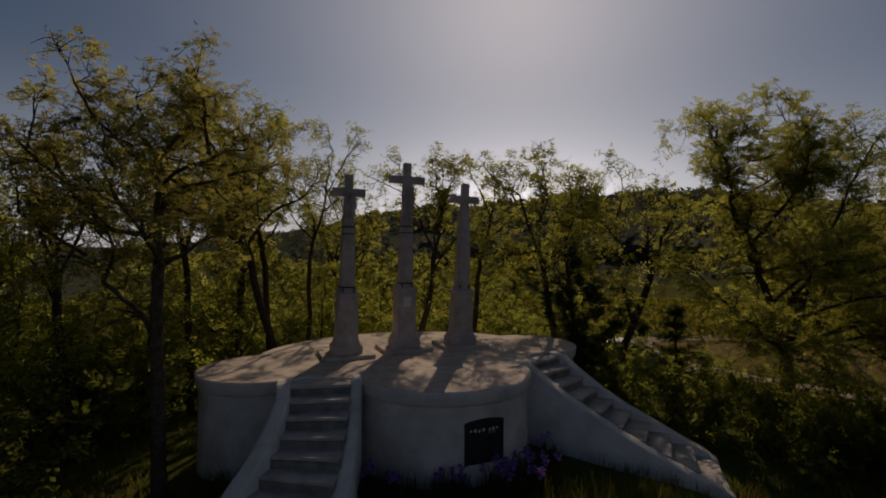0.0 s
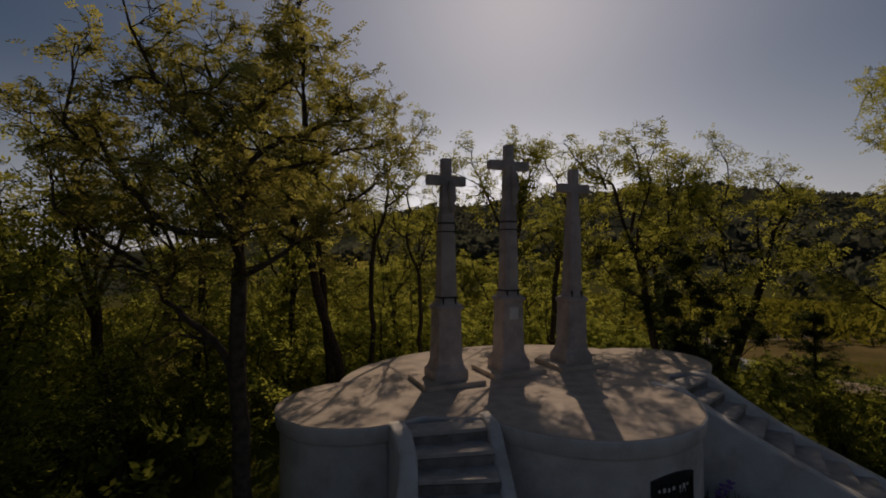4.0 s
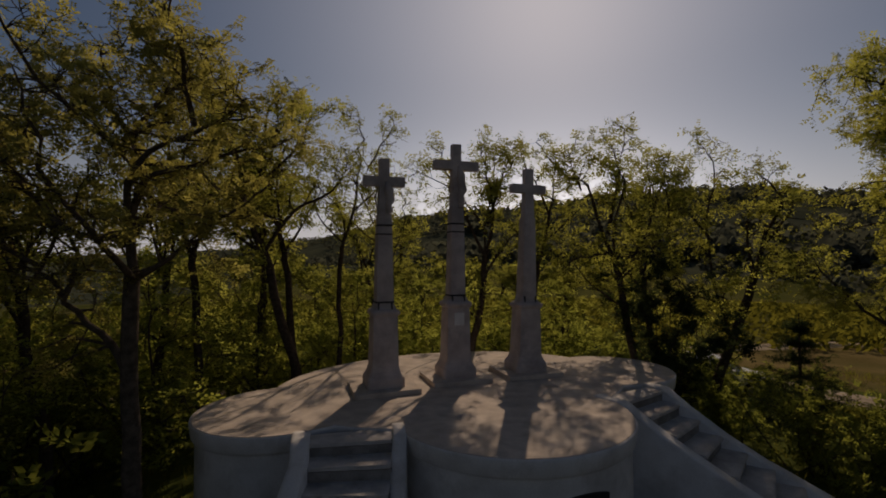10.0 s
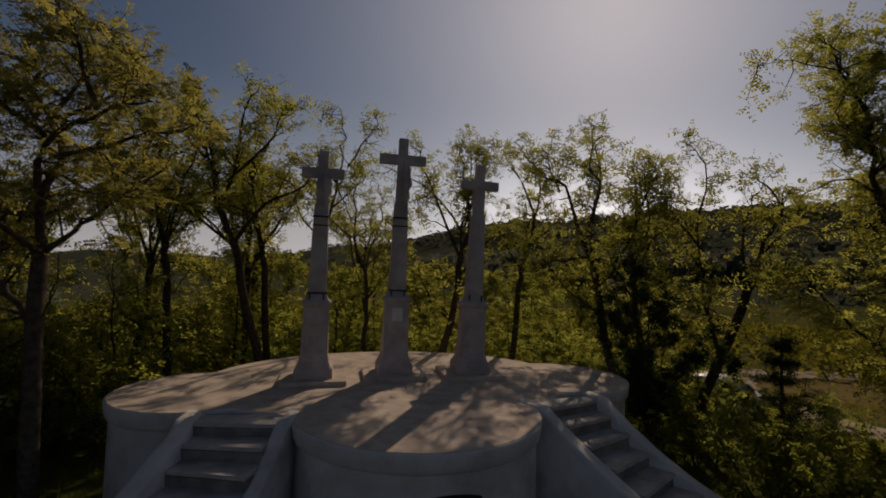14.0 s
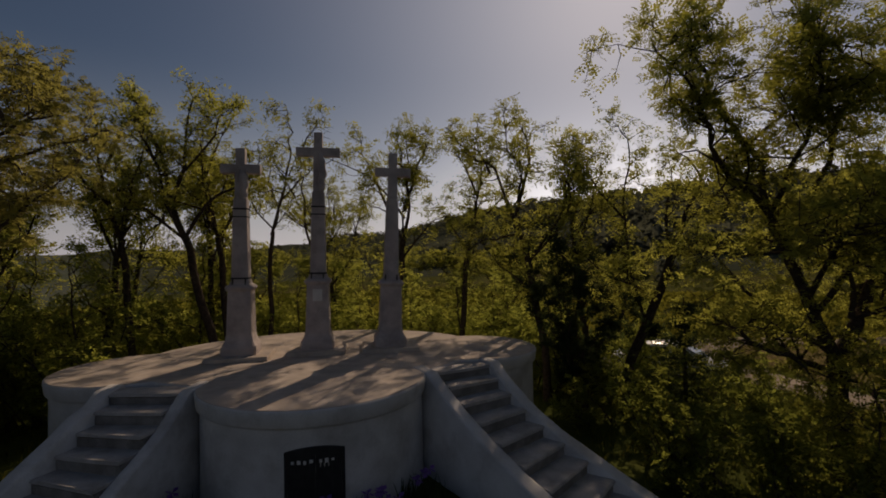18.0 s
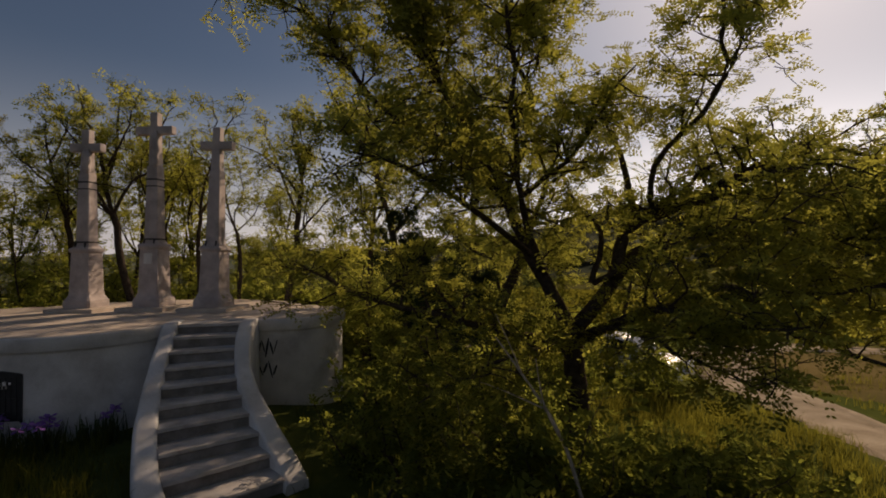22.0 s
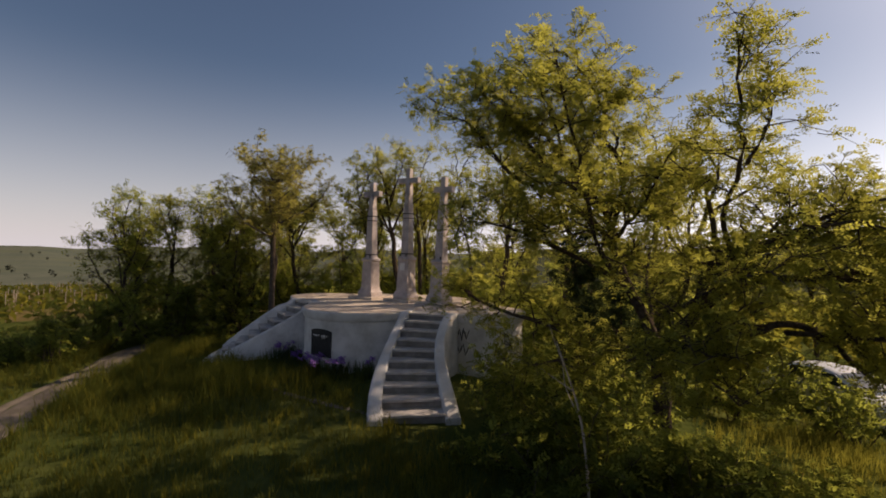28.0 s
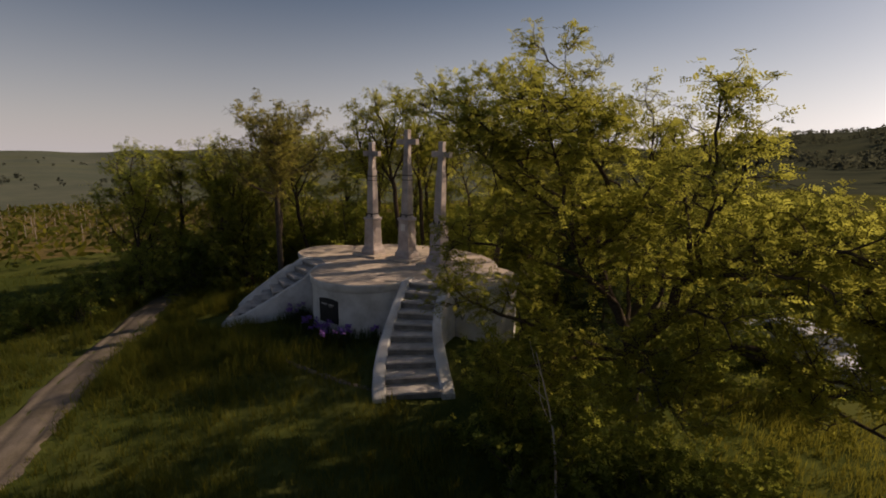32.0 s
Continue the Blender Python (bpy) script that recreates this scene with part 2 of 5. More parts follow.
def block(x0, x1, y0, y1, z0, z1, bevel=0.01, taper=1.0, segments=2):
    """A box with rounded edges, its top drawn in by taper."""
    bm = bmesh.new()
    bmesh.ops.create_cube(bm, size=1)
    cx, cy = (x0 + x1) / 2, (y0 + y1) / 2
    for v in bm.verts:
        k = taper if v.co.z > 0 else 1.0
        v.co = Vector((cx + v.co.x * (x1 - x0) * k, cy + v.co.y * (y1 - y0) * k, z0 if v.co.z < 0 else z1))
    if bevel:
        bmesh.ops.bevel(bm, geom=bm.edges[:], offset=bevel, segments=segments, affect="EDGES", profile=0.6)
    return bm


def roughen(bm, amount, scale=2.0, seed=0.0):
    for v in bm.verts:
        v.co += noise.noise_vector(v.co * scale + Vector((seed, seed * 1.7, 0))) * amount
    return bm


def tube(points, radii, sides=6):
    """Rings round a line of points: vertices and quads."""
    pts = np.asarray(points, float)
    n = len(pts)
    d = np.gradient(pts, axis=0)
    d /= np.linalg.norm(d, axis=1)[:, None] + 1e-9
    ref = np.where(np.abs(d[:, 2:3]) < 0.9, np.array([[0, 0, 1.0]]), np.array([[1.0, 0, 0]]))
    u = np.cross(d, ref)
    u /= np.linalg.norm(u, axis=1)[:, None] + 1e-9
    w = np.cross(d, u)
    a = np.linspace(0, 2 * np.pi, sides, endpoint=False)
    r = np.asarray(radii, float)[:, None, None]
    v = pts[:, None, :] + r * (np.cos(a)[None, :, None] * u[:, None, :] + np.sin(a)[None, :, None] * w[:, None, :])
    i, j = np.meshgrid(np.arange(n - 1), np.arange(sides), indexing="ij")
    f = np.stack([i * sides + j, i * sides + (j + 1) % sides, (i + 1) * sides + (j + 1) % sides, (i + 1) * sides + j], -1).reshape(-1, 4)
    return v.reshape(-1, 3), f


def merged(pieces):
    vs, fs, k = [], [], 0
    for v, f in pieces:
        vs.append(v)
        fs.append(f + k)
        k += len(v)
    return np.concatenate(vs), np.concatenate(fs)


# ---- ground ----
def smooth(a, b, x):
    t = np.clip((x - a) / (b - a), 0, 1)
    return t * t * (3 - 2 * t)


def waves(x, y, s, k=0.0):
    return (np.sin(x * s + 1.3 * k + 1.7 * np.sin(y * s * 0.7 + k)) + np.sin(y * s * 1.3 + 2.1 + k + 1.2 * np.sin(x * s * 0.9 + 0.5))) * 0.5


def height(x, y):
    """The hilltop, the slopes and fields round it and the wooded ridge beyond."""
    x, y = np.asarray(x, float), np.asarray(y, float)
    dx, dy = x - 0.5, y - 10.0
    r = np.hypot(dx, dy)
    z = 0.27 - 0.26 * smooth(3.6, 5.6, r) - 0.35 * smooth(5.5, 13.0, r) - 0.9 * smooth(12, 34, r) - 0.45 * smooth(6, 14, dy) - 9.0 * smooth(25, 190, r) - 12.0 * smooth(150, 700, r)
    z = z + 0.05 * waves(x, y, 0.9) * smooth(3, 7, r) + 0.35 * waves(x, y, 0.12, 2.0) * smooth(18, 40, r) + 2.5 * waves(x, y, 0.011, 1.0) * smooth(120, 400, r)
    az = np.degrees(np.arctan2(-dx, dy))
    crest = np.interp(az, [-180, -120, -75, -45, -37, -30, -25, -18, -10, 0, 10, 16, 22, 27, 45, 75, 100, 140, 180], [0.6, 1.0, 3.0, 4.3, 4.7, 6.0, 6.6, 5.9, 5.75, 5.1, 3.7, 2.8, 1.9, 1.1, 0.5, 0.1, -0.1, 0.1, 0.6])
    crest = crest + 0.22 * np.sin(az * 0.31) + 0.14 * np.sin(az * 0.83 + 1.0)
    top = 1500 * np.tan(np.radians(crest)) + 26
    ridge = smooth(110, 1500, r) * (1 - 0.5 * smooth(1700, 3500, r))
    return z + top * ridge


GC = (2.0, 9.0)
radii = np.concatenate([[0.0], np.linspace(0.4, 24, 60), 24 * 1.075 ** np.arange(1, 75)])
radii = radii[radii < 4600]
NA = 240
ang = np.linspace(0, 2 * np.pi, NA, endpoint=False)
gx = GC[0] + radii[:, None] * np.cos(ang)[None, :]
gy = GC[1] + radii[:, None] * np.sin(ang)[None, :]
gz = height(gx, gy)
gv = np.stack([gx, gy, gz], -1).reshape(-1, 3)
ri, ai = np.meshgrid(np.arange(len(radii) - 1), np.arange(NA), indexing="ij")
gf = np.stack([ri * NA + ai, (ri + 1) * NA + ai, (ri + 1) * NA + (ai + 1) % NA, ri * NA + (ai + 1) % NA], -1).reshape(-1, 4)
GROUND = material("meadow", (0.045, 0.062, 0.016), (0.100, 0.112, 0.030), 0.35, 8, 0.95, 0.5, stain=(0.12, 0.105, 0.040), stain_scale=0.12, stain_amount=0.5)
FIELD = material("vineyard_soil", (0.050, 0.060, 0.016), (0.115, 0.110, 0.036), 0.06, 1.2, 0.95, 0.5, stain=(0.15, 0.115, 0.05), stain_scale=0.02, stain_amount=0.6)
RIDGE = material("wooded_slope", (0.040, 0.048, 0.034), (0.078, 0.084, 0.055), 0.02, 0.12, 0.95, 0.8, stain=(0.085, 0.085, 0.040), stain_scale=0.004, stain_amount=0.5)
me = mesh_of("ground", gv, gf, GROUND, True)
me.materials.append(FIELD)
me.materials.append(RIDGE)
me.materials.append(material("dry_field", (0.10, 0.080, 0.030), (0.20, 0.150, 0.065), 0.25, 6, 0.95, 0.5, stain=(0.08, 0.085, 0.028), stain_scale=0.2, stain_amount=0.7))
mid_r = radii[ri.ravel()] * (1 + 0.12 * np.sin(3 * ang[ai.ravel()]) + 0.07 * np.sin(11 * ang[ai.ravel()] + 1))
fx, fy = gx[:-1].ravel(), gy[:-1].ravel()
# plain beyond 90 m: field colour paled and greyed for the haze over it
me.materials.append(material("hazy_far_fields", (0.080, 0.098, 0.076), (0.145, 0.150, 0.112), 0.012, 0.15, 0.95, 0.2, stain=(0.055, 0.080, 0.032), stain_scale=0.006, stain_amount=0.8))
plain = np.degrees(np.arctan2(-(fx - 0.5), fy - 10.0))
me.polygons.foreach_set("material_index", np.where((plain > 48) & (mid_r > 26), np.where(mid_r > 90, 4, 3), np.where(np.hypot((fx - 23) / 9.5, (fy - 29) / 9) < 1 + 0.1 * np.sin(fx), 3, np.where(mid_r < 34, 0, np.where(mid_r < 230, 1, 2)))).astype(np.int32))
tagged(part("ground", me, GROUND), "grassy hilltop falling to fields and a wooded ridge", "ground", kind="structure")


def ribbon(name, line, widths, mat, label, lift=0.03, seed=1):
    """A dirt road draped over the ground, with uneven edges."""
    rng = np.random.RandomState(seed)
    pts = np.array(line, float)
    s = np.linspace(0, len(pts) - 1, len(pts) * 14)
    # Catmull-Rom through the points
    i = np.clip(s.astype(int), 0, len(pts) - 2)
    f = (s - i)[:, None]
    p0, p1, p2, p3 = pts[np.maximum(i - 1, 0)], pts[i], pts[i + 1], pts[np.minimum(i + 2, len(pts) - 1)]
    c = 0.5 * (2 * p1 + (p2 - p0) * f + (2 * p0 - 5 * p1 + 4 * p2 - p3) * f ** 2 + (3 * p1 - p0 - 3 * p2 + p3) * f ** 3)
    d = np.gradient(c, axis=0)
    d /= np.linalg.norm(d, axis=1)[:, None]
    nrm = np.stack([-d[:, 1], d[:, 0]], 1)
    w = np.interp(s, np.arange(len(pts)), widths)
    across = np.linspace(-1, 1, 13)
    vs = []
    for k, a in enumerate(across):
        edge = 0.12 * rng.randn(len(c)) * (abs(a) > 0.95)
        q = c + nrm * ((a * w / 2) + edge)[:, None]
        rut = -0.05 * np.exp(-((abs(a) - 0.55) / 0.16) ** 2)
        z = height(q[:, 0], q[:, 1]) + lift + rut + 0.008 * rng.randn(len(c)) - 0.09 * (abs(a) > 0.95)
        vs.append(np.column_stack([q, z]))
    v = np.stack(vs, 1)
    n, m_ = v.shape[:2]
    a, b = np.meshgrid(np.arange(n - 1), np.arange(m_ - 1), indexing="ij")
    fcs = np.stack([a * m_ + b, a * m_ + b + 1, (a + 1) * m_ + b + 1, (a + 1) * m_ + b], -1).reshape(-1, 4)[:, ::-1]
    me = mesh_of(name, v.reshape(-1, 3), fcs, mat, True)
    return tagged(part(name, me, mat), label, "road", kind="structure")


ribbon("dirt_road", [(26, -6), (19.5, 6), (14.9, 15.6), (13.3, 20.0), (11.6, 26.0), (12.0, 31.5), (16, 36.5), (28, 41)], [2.4, 2.3, 2.2, 2.2, 2.6, 3.0, 3.0, 2.6], SOIL, "pale rutted dirt road curving round the hilltop", 0.05)
ribbon("dirt_road_behind", [(11.2, 25.5), (5, 25.5), (-2, 23.5), (-8, 21.6), (-15, 20.0), (-28, 20)], [2.2, 2.0, 1.8, 1.7, 1.7, 1.7], SOIL, "narrow dirt road behind the trees", 0.04, 2)
ribbon("farm_track", [(12, -7), (7.5, -1.6), (4.3, 1.2), (-0.5, 2.6), (-6.8, 4.6), (-15, 8.0), (-30, 11)], [1.3, 1.3, 1.25, 1.2, 1.1, 1.1, 1.0], TRACK, "narrow pale farm track through the grass", 0.05, 3)

# ---- monument ----
TOP = 2.0
SITE = Matrix.Translation((-0.98, 12.78, 0)) @ Matrix.Rotation(radians(26.0), 4, "Z")
ELLIPSE = (0.0, 0.0, 3.55, 2.75)
LOBES = [(0.0, -2.2, 1.90), (-3.38, -0.55, 1.36), (3.38, -0.55, 1.36)]


def rim(a, inset=0.0):
    """A point of the platform's lobed outline, seen from its middle at the angle a."""
    o, d = np.array([0.0, -0.7]), np.array([math.cos(a), math.sin(a)])
    best = 0.0
    ea, eb = ELLIPSE[2] - inset, ELLIPSE[3] - inset
    A = (d[0] / ea) ** 2 + (d[1] / eb) ** 2
    B = 2 * (o[0] * d[0] / ea ** 2 + o[1] * d[1] / eb ** 2)
    C = (o[0] / ea) ** 2 + (o[1] / eb) ** 2 - 1
    best = (-B + math.sqrt(B * B - 4 * A * C)) / (2 * A)
    for cx, cy, rr in LOBES:
        q = o - np.array([cx, cy])
        b = q @ d
        disc = b * b - (q @ q - (rr - inset) ** 2)
        if disc > 0:
            best = max(best, -b + math.sqrt(disc))
    return o + best * d


def lofted(profile, closed_top=True, steps=360):
    """The platform's outline drawn through (inset, height) pairs."""
    v, f = [], []
    angles = [2 * math.pi * k / steps for k in range(steps)]
    for inset, z in profile:
        for a in angles:
            x, y = rim(a, inset)
            v.append((x, y, z))
    for k in range(len(profile) - 1):
        for j in range(steps):
            f.append((k * steps + j, k * steps + (j + 1) % steps, (k + 1) * steps + (j + 1) % steps, (k + 1) * steps + j))
    if closed_top:
        f.append(tuple((len(profile) - 1) * steps + j for j in range(steps)))
    return v, f


platform = thing("monument_platform", SITE, "whitewashed lobed stone platform with worn concrete top", "platform")
v, f = lofted([(0.05, -0.7), (0.07, 0.6), (0.08, 1.70), (0.075, 1.735), (0.05, 1.745)], False)
part("wall", mesh_of("wall", v, f, WHITEWASH, True), WHITEWASH, platform, "whitewashed curved retaining wall with peeling paint")
v, f = lofted([(0.05, 1.745), (0.03, 1.75), (0.02, 1.765), (0.004, 1.90), (0.0, 1.965), (0.008, 1.985), (0.03, 1.992)], False)
part("rim_moulding", mesh_of("rim_moulding", v, f, WHITEWASH, True), WHITEWASH, platform, "whitewashed rounded rim of the platform")
v, f = lofted([(0.028, 1.95), (0.026, 1.99), (0.034, 2.0)], True)
part("paving", mesh_of("paving", v, f, PAVING), PAVING, platform, "worn concrete paving with bare patches")


def staircase(side, label):
    """A flight of ten risers between two curving cheek walls."""
    st = thing("staircase", SITE, label, "staircase", "stairs of the platform")
    T, Bt = np.array([side * 2.52, -2.05]), np.array([side * 4.42, -5.45]) if side > 0 else np.array([-3.98, -4.70])
    ctrl = T + np.array([side * 0.30, -1.75])

    def mid(s):
        p = (1 - s) ** 2 * T + 2 * s * (1 - s) * ctrl + s * s * Bt
        d = 2 * (1 - s) * (ctrl - T) + 2 * s * (Bt - ctrl)
        d /= np.linalg.norm(d)
        return p, np.array([-d[1], d[0]])

    def half(s):
        return 0.52 + 0.16 * smooth(0.35, 1.0, s) + 0.05 * (1 - smooth(0, 0.25, s))

    n, z0 = (10, 0.06) if side > 0 else (9, 0.25)
    rise = (TOP - z0) / n
    for k in range(n):
        s0, s1 = k / n, (k + 1) / n + 0.004
        z = TOP - rise * (k if k else 0.12) - 0.045
        vs = []
        for s in (s0, (s0 + s1) / 2, s1):
            p, nn = mid(s)
            for h in (-half(s) - 0.02, 0.0, half(s) + 0.02):
                vs.append((p[0] + nn[0] * h, p[1] + nn[1] * h))
        bm = bmesh.new()
        low = [bm.verts.new((x, y, -0.3)) for x, y in vs]
        up = [bm.verts.new((x, y, z)) for x, y in vs]
        for a in (0, 1):
            for b in (0, 1):
                i = a * 3 + b
                bm.faces.new((up[i], up[i + 1], up[i + 4], up[i + 3]))
        loop = [0, 1, 2, 5, 8, 7, 6, 3]
        for a, b in zip(loop, loop[1:] + loop[:1]):
            bm.faces.new((low[a], low[b], up[b], up[a]))
        bmesh.ops.recalc_face_normals(bm, faces=bm.faces[:])
        edges = [e for e in bm.edges if len(e.link_faces) == 2 and e.verts[0].co.z > 0 and e.verts[1].co.z > 0 and abs(e.calc_face_angle(0)) > 0.8]
        bmesh.ops.bevel(bm, geom=edges, offset=0.018, segments=2, affect="EDGES")
        roughen(bm, 0.008, 3.0, side + k)
        step = part("step", bm, SHADED_RISER_STONE, st)
        bm = bmesh.new()
        rows = []
        for s in (s0 + 0.001, (s0 + s1) / 2, s1 + 0.008):
            p, nn = mid(s)
            rows.append([(p[0] + nn[0] * h, p[1] + nn[1] * h) for h in (-half(s), -0.2, 0.2, half(s))])
        low = [[bm.verts.new((x, y, z + 0.001)) for x, y in r_] for r_ in rows]
        up = [[bm.verts.new((x, y, z + 0.045)) for x, y in r_] for r_ in rows]
        for i in (0, 1):
            for j in (0, 1, 2):
                bm.faces.new((up[i][j], up[i][j + 1], up[i + 1][j + 1], up[i + 1][j]))
                bm.faces.new((low[i][j], low[i + 1][j], low[i + 1][j + 1], low[i][j + 1]))
        loop = [(0, 0), (0, 1), (0, 2), (0, 3), (1, 3), (2, 3), (2, 2), (2, 1), (2, 0), (1, 0)]
        for (a, b), (c, d) in zip(loop, loop[1:] + loop[:1]):
            bm.faces.new((low[a][b], low[c][d], up[c][d], up[a][b]))
        bmesh.ops.recalc_face_normals(bm, faces=bm.faces[:])
        front = [e for e in bm.edges if all(v in up[2] for v in e.verts)]
        bmesh.ops.bevel(bm, geom=front, offset=0.014, segments=2, affect="EDGES")
        roughen(bm, 0.008, 5.0, side * 2 + k)
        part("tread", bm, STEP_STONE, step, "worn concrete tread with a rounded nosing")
    for w in (-1, 1):
        rows, N = [], 40
        for k in range(N + 1):
            s = -0.02 + 1.045 * k / N
            p, nn = mid(min(max(s, 0), 1)) if 0 <= s <= 1 else mid(min(max(s, 0), 1))
            if s > 1 or s < 0:
                p2, _ = mid(0.98 if s > 1 else 0.02)
                p = p + (p - p2) / 0.02 * (s - 1 if s > 1 else -s)
            h0 = half(min(max(s, 0), 1))
            zt = min(TOP + 0.02, TOP - rise * n * s + 0.30)
            zt = TOP + 0.02 - max(0.0, s * rise * n - 0.21) if s < 0.2 else zt
            zt = min(zt, TOP + 0.02 - max(0, s - 0.11) * rise * n)
            zt = max(zt, TOP - rise * n * s + 0.13)
            zt = min(zt, TOP + 0.02)
            zt -= 0.06 * smooth(0.97, 1.02, s) + (0.0 if w == side else (0.06 if side > 0 else 0.14) * smooth(0.1, 0.3, s) * (1 - smooth(0.85, 1.0, s)))
            zt += 0.14 * smooth(0.15, 0.35, s) * (w == side < 0)
            th = (0.25 if w == side or side > 0 else 0.20) + 0.07 * smooth(0.3, 1.0, s)
            prof = [(h0, -0.4), (h0, zt - 0.03), (h0 + 0.02, zt - 0.005), (h0 + 0.06, zt), (h0 + th - 0.06, zt), (h0 + th - 0.02, zt - 0.005), (h0 + th, zt - 0.03), (h0 + th + 0.02, -0.4)]
            rows.append([(p[0] + nn[0] * w * h, p[1] + nn[1] * w * h, z) for h, z in prof])
        m_ = len(rows[0])
        vs = [q for r_ in rows for q in r_]
        fs = [(a * m_ + b, a * m_ + b + 1, (a + 1) * m_ + b + 1, (a + 1) * m_ + b) for a in range(N) for b in range(m_ - 1)]
        fs += [tuple(range(m_)), tuple(N * m_ + b for b in range(m_))]
        me = mesh_of("cheek_wall", vs, fs, WHITEWASH)
        bm = bmesh.new()
        bm.from_mesh(me)
        bmesh.ops.recalc_face_normals(bm, faces=bm.faces[:])
        roughen(bm, 0.012, 2.5, side * 3 + w)
        for fc in bm.faces:
            fc.smooth = len(fc.verts) == 4
        part("cheek_wall", bm, WHITEWASH, st, "whitewashed curving cheek wall")
    return st


staircase(-1, "curving concrete staircase between whitewashed cheek walls, in shade")
staircase(1, "curving concrete staircase between whitewashed cheek walls, worn steps")


def square_loft(profile, round_off=0.12):
    """A square stone drawn through (half width, height) pairs, with softened corners."""
    bm = bmesh.new()
    rings = []
    for h, z in profile:
        c = h * round_off
        pts = [(h - c, -h), (h, -h + c), (h, h - c), (h - c, h), (-h + c, h), (-h, h - c), (-h, -h + c), (-h + c, -h)]
        rings.append([bm.verts.new((x, y * 0.96, z)) for x, y in pts])
    for a, b in zip(rings, rings[1:]):
        for i in range(8):
            bm.faces.new((a[i], a[(i + 1) % 8], b[(i + 1) % 8], b[i]))
    bm.faces.new(rings[0][::-1])
    bm.faces.new(rings[-1])
    return bm


def stone_cross(u, w, turn, lean, scale, top, label, bands, plate):
    """A tall stone cross on a moulded pedestal."""
    m = SITE @ Matrix.Translation((u, w, TOP)) @ Matrix.Rotation(radians(turn), 4, "Z")
    ob = thing("stone_cross", m, label, "cross", "crosses on the platform")
    tilt = Matrix.Rotation(radians(lean), 4, "Y")

    def put(name, bm, mat, tag=""):
        for v in bm.verts:
            v.co = tilt @ v.co
        return part(name, bm, mat, ob, tag)

    k = scale
    slab = roughen(block(-0.60, 0.60, -0.54, 0.54, -0.01, 0.085, 0.015), 0.012, 2, u)
    part("base_slab", slab, PAVING, ob, "thin worn concrete slab")
    put("plinth", roughen(square_loft([(0.34, 0.07), (0.345, 0.20), (0.335, 0.26), (0.30, 0.31), (0.27, 0.38), (0.255, 0.47)]), 0.010, 3, u), CROSS_STONE)
    put("pedestal", roughen(block(-0.25, 0.25, -0.24, 0.24, 0.45, 1.47 * k, 0.02, 0.90), 0.008, 3, u + 5), CROSS_STONE)
    put("cap", roughen(square_loft([(0.225, 1.45 * k), (0.25, 1.47 * k), (0.272, 1.50 * k), (0.272, 1.54 * k), (0.25, 1.57 * k), (0.20, 1.60 * k), (0.18, 1.66 * k)]), 0.006, 3, u + 7), CROSS_STONE)
    put("shaft", roughen(square_loft([(0.175, 1.64 * k), (0.165, 1.75 * k), (0.158, 2.2 * k), (0.146, 2.8 * k), (0.130, 3.45 * k)]), 0.006, 3, u + 9), CROSS_STONE)
    arm_z = top - 0.43
    put("neck", roughen(square_loft([(0.132, 3.43 * k), (0.112, 3.47 * k), (0.100, arm_z - 0.08)]), 0.004, 3, u + 4), CROSS_STONE)
    if bands:
        body = [(0.05, 0.03, 3.50), (0.075, 0.06, 3.56), (0.07, 0.035, 3.64), (0.085, 0.075, 3.72), (0.08, 0.05, 3.80), (0.095, 0.04, 3.88), (0.06, 0.02, 3.94), (0.05, 0.03, 4.0)]
        span = (arm_z - 0.02 - 3.46 * k) / 0.5
        v, f = tube(np.array([(off + 0.03, -0.10 - off * 0.4, 3.46 * k + (z - 3.5) * span) for r, off, z in body]), [r for r, off, z in body], 8)
        bm = bmesh.new()
        bm.from_mesh(mesh_of("relief", v, f, CROSS_STONE, True))
        put("relief", roughen(bm, 0.015, 6, u + 2), CROSS_STONE, "weathered carved stone relief")
    put("upright", roughen(block(-0.095, 0.095, -0.085, 0.085, 3.40 * k, top, 0.012), 0.004, 3, u + 11), CROSS_STONE)
    put("crossbeam", roughen(block(-(0.47 if plate else 0.395), 0.47 if plate else 0.395, -0.088, 0.088, arm_z - 0.095, arm_z + 0.095, 0.012), 0.004, 3, u + 13), CROSS_STONE)
    for z in bands[1:]:
        h = 0.170 * (1 - 0.24 * (z - 0.16 - 1.55 * k) / (1.9 * k)) + 0.008
        put("iron_band", block(-h, h, -h, h, z - 0.16, z - 0.135, 0.004), BAND_IRON, "dark iron band")
    for x in (-0.13, 0.12):
        put("iron_tie", block(x - 0.012, x + 0.012, -0.21, -0.165, 1.585 * k, 1.585 * k + 0.13, 0.003), BAND_IRON, "dark iron tie")
    for z in bands:
        h = 0.170 * (1 - 0.24 * (z - 1.55 * k) / (1.9 * k)) + 0.008
        put("iron_band", block(-h, h, -h, h, z, z + 0.035, 0.004), BAND_IRON, "dark iron band")
    if plate:
        put("plate", block(-0.10, 0.10, -0.25, -0.218, 1.11, 1.36, 0.006), PLATE_WHITE, "small pale marble plate")
    return ob


stone_cross(-1.54, -0.16, -4, 0.6, 0.95, 4.33, "weathered grey stone cross on a pedestal, with iron bands", (1.62, 3.05), False)
stone_cross(0.0, 0.0, -4, 0.8, 1.0, 4.76, "tallest weathered stone cross with a pale plate on its pedestal", (1.68, 3.12), True)
stone_cross(1.54, -0.16, -4, 1.8, 0.95, 4.33, "leaning weathered stone cross on a pedestal", (), False)


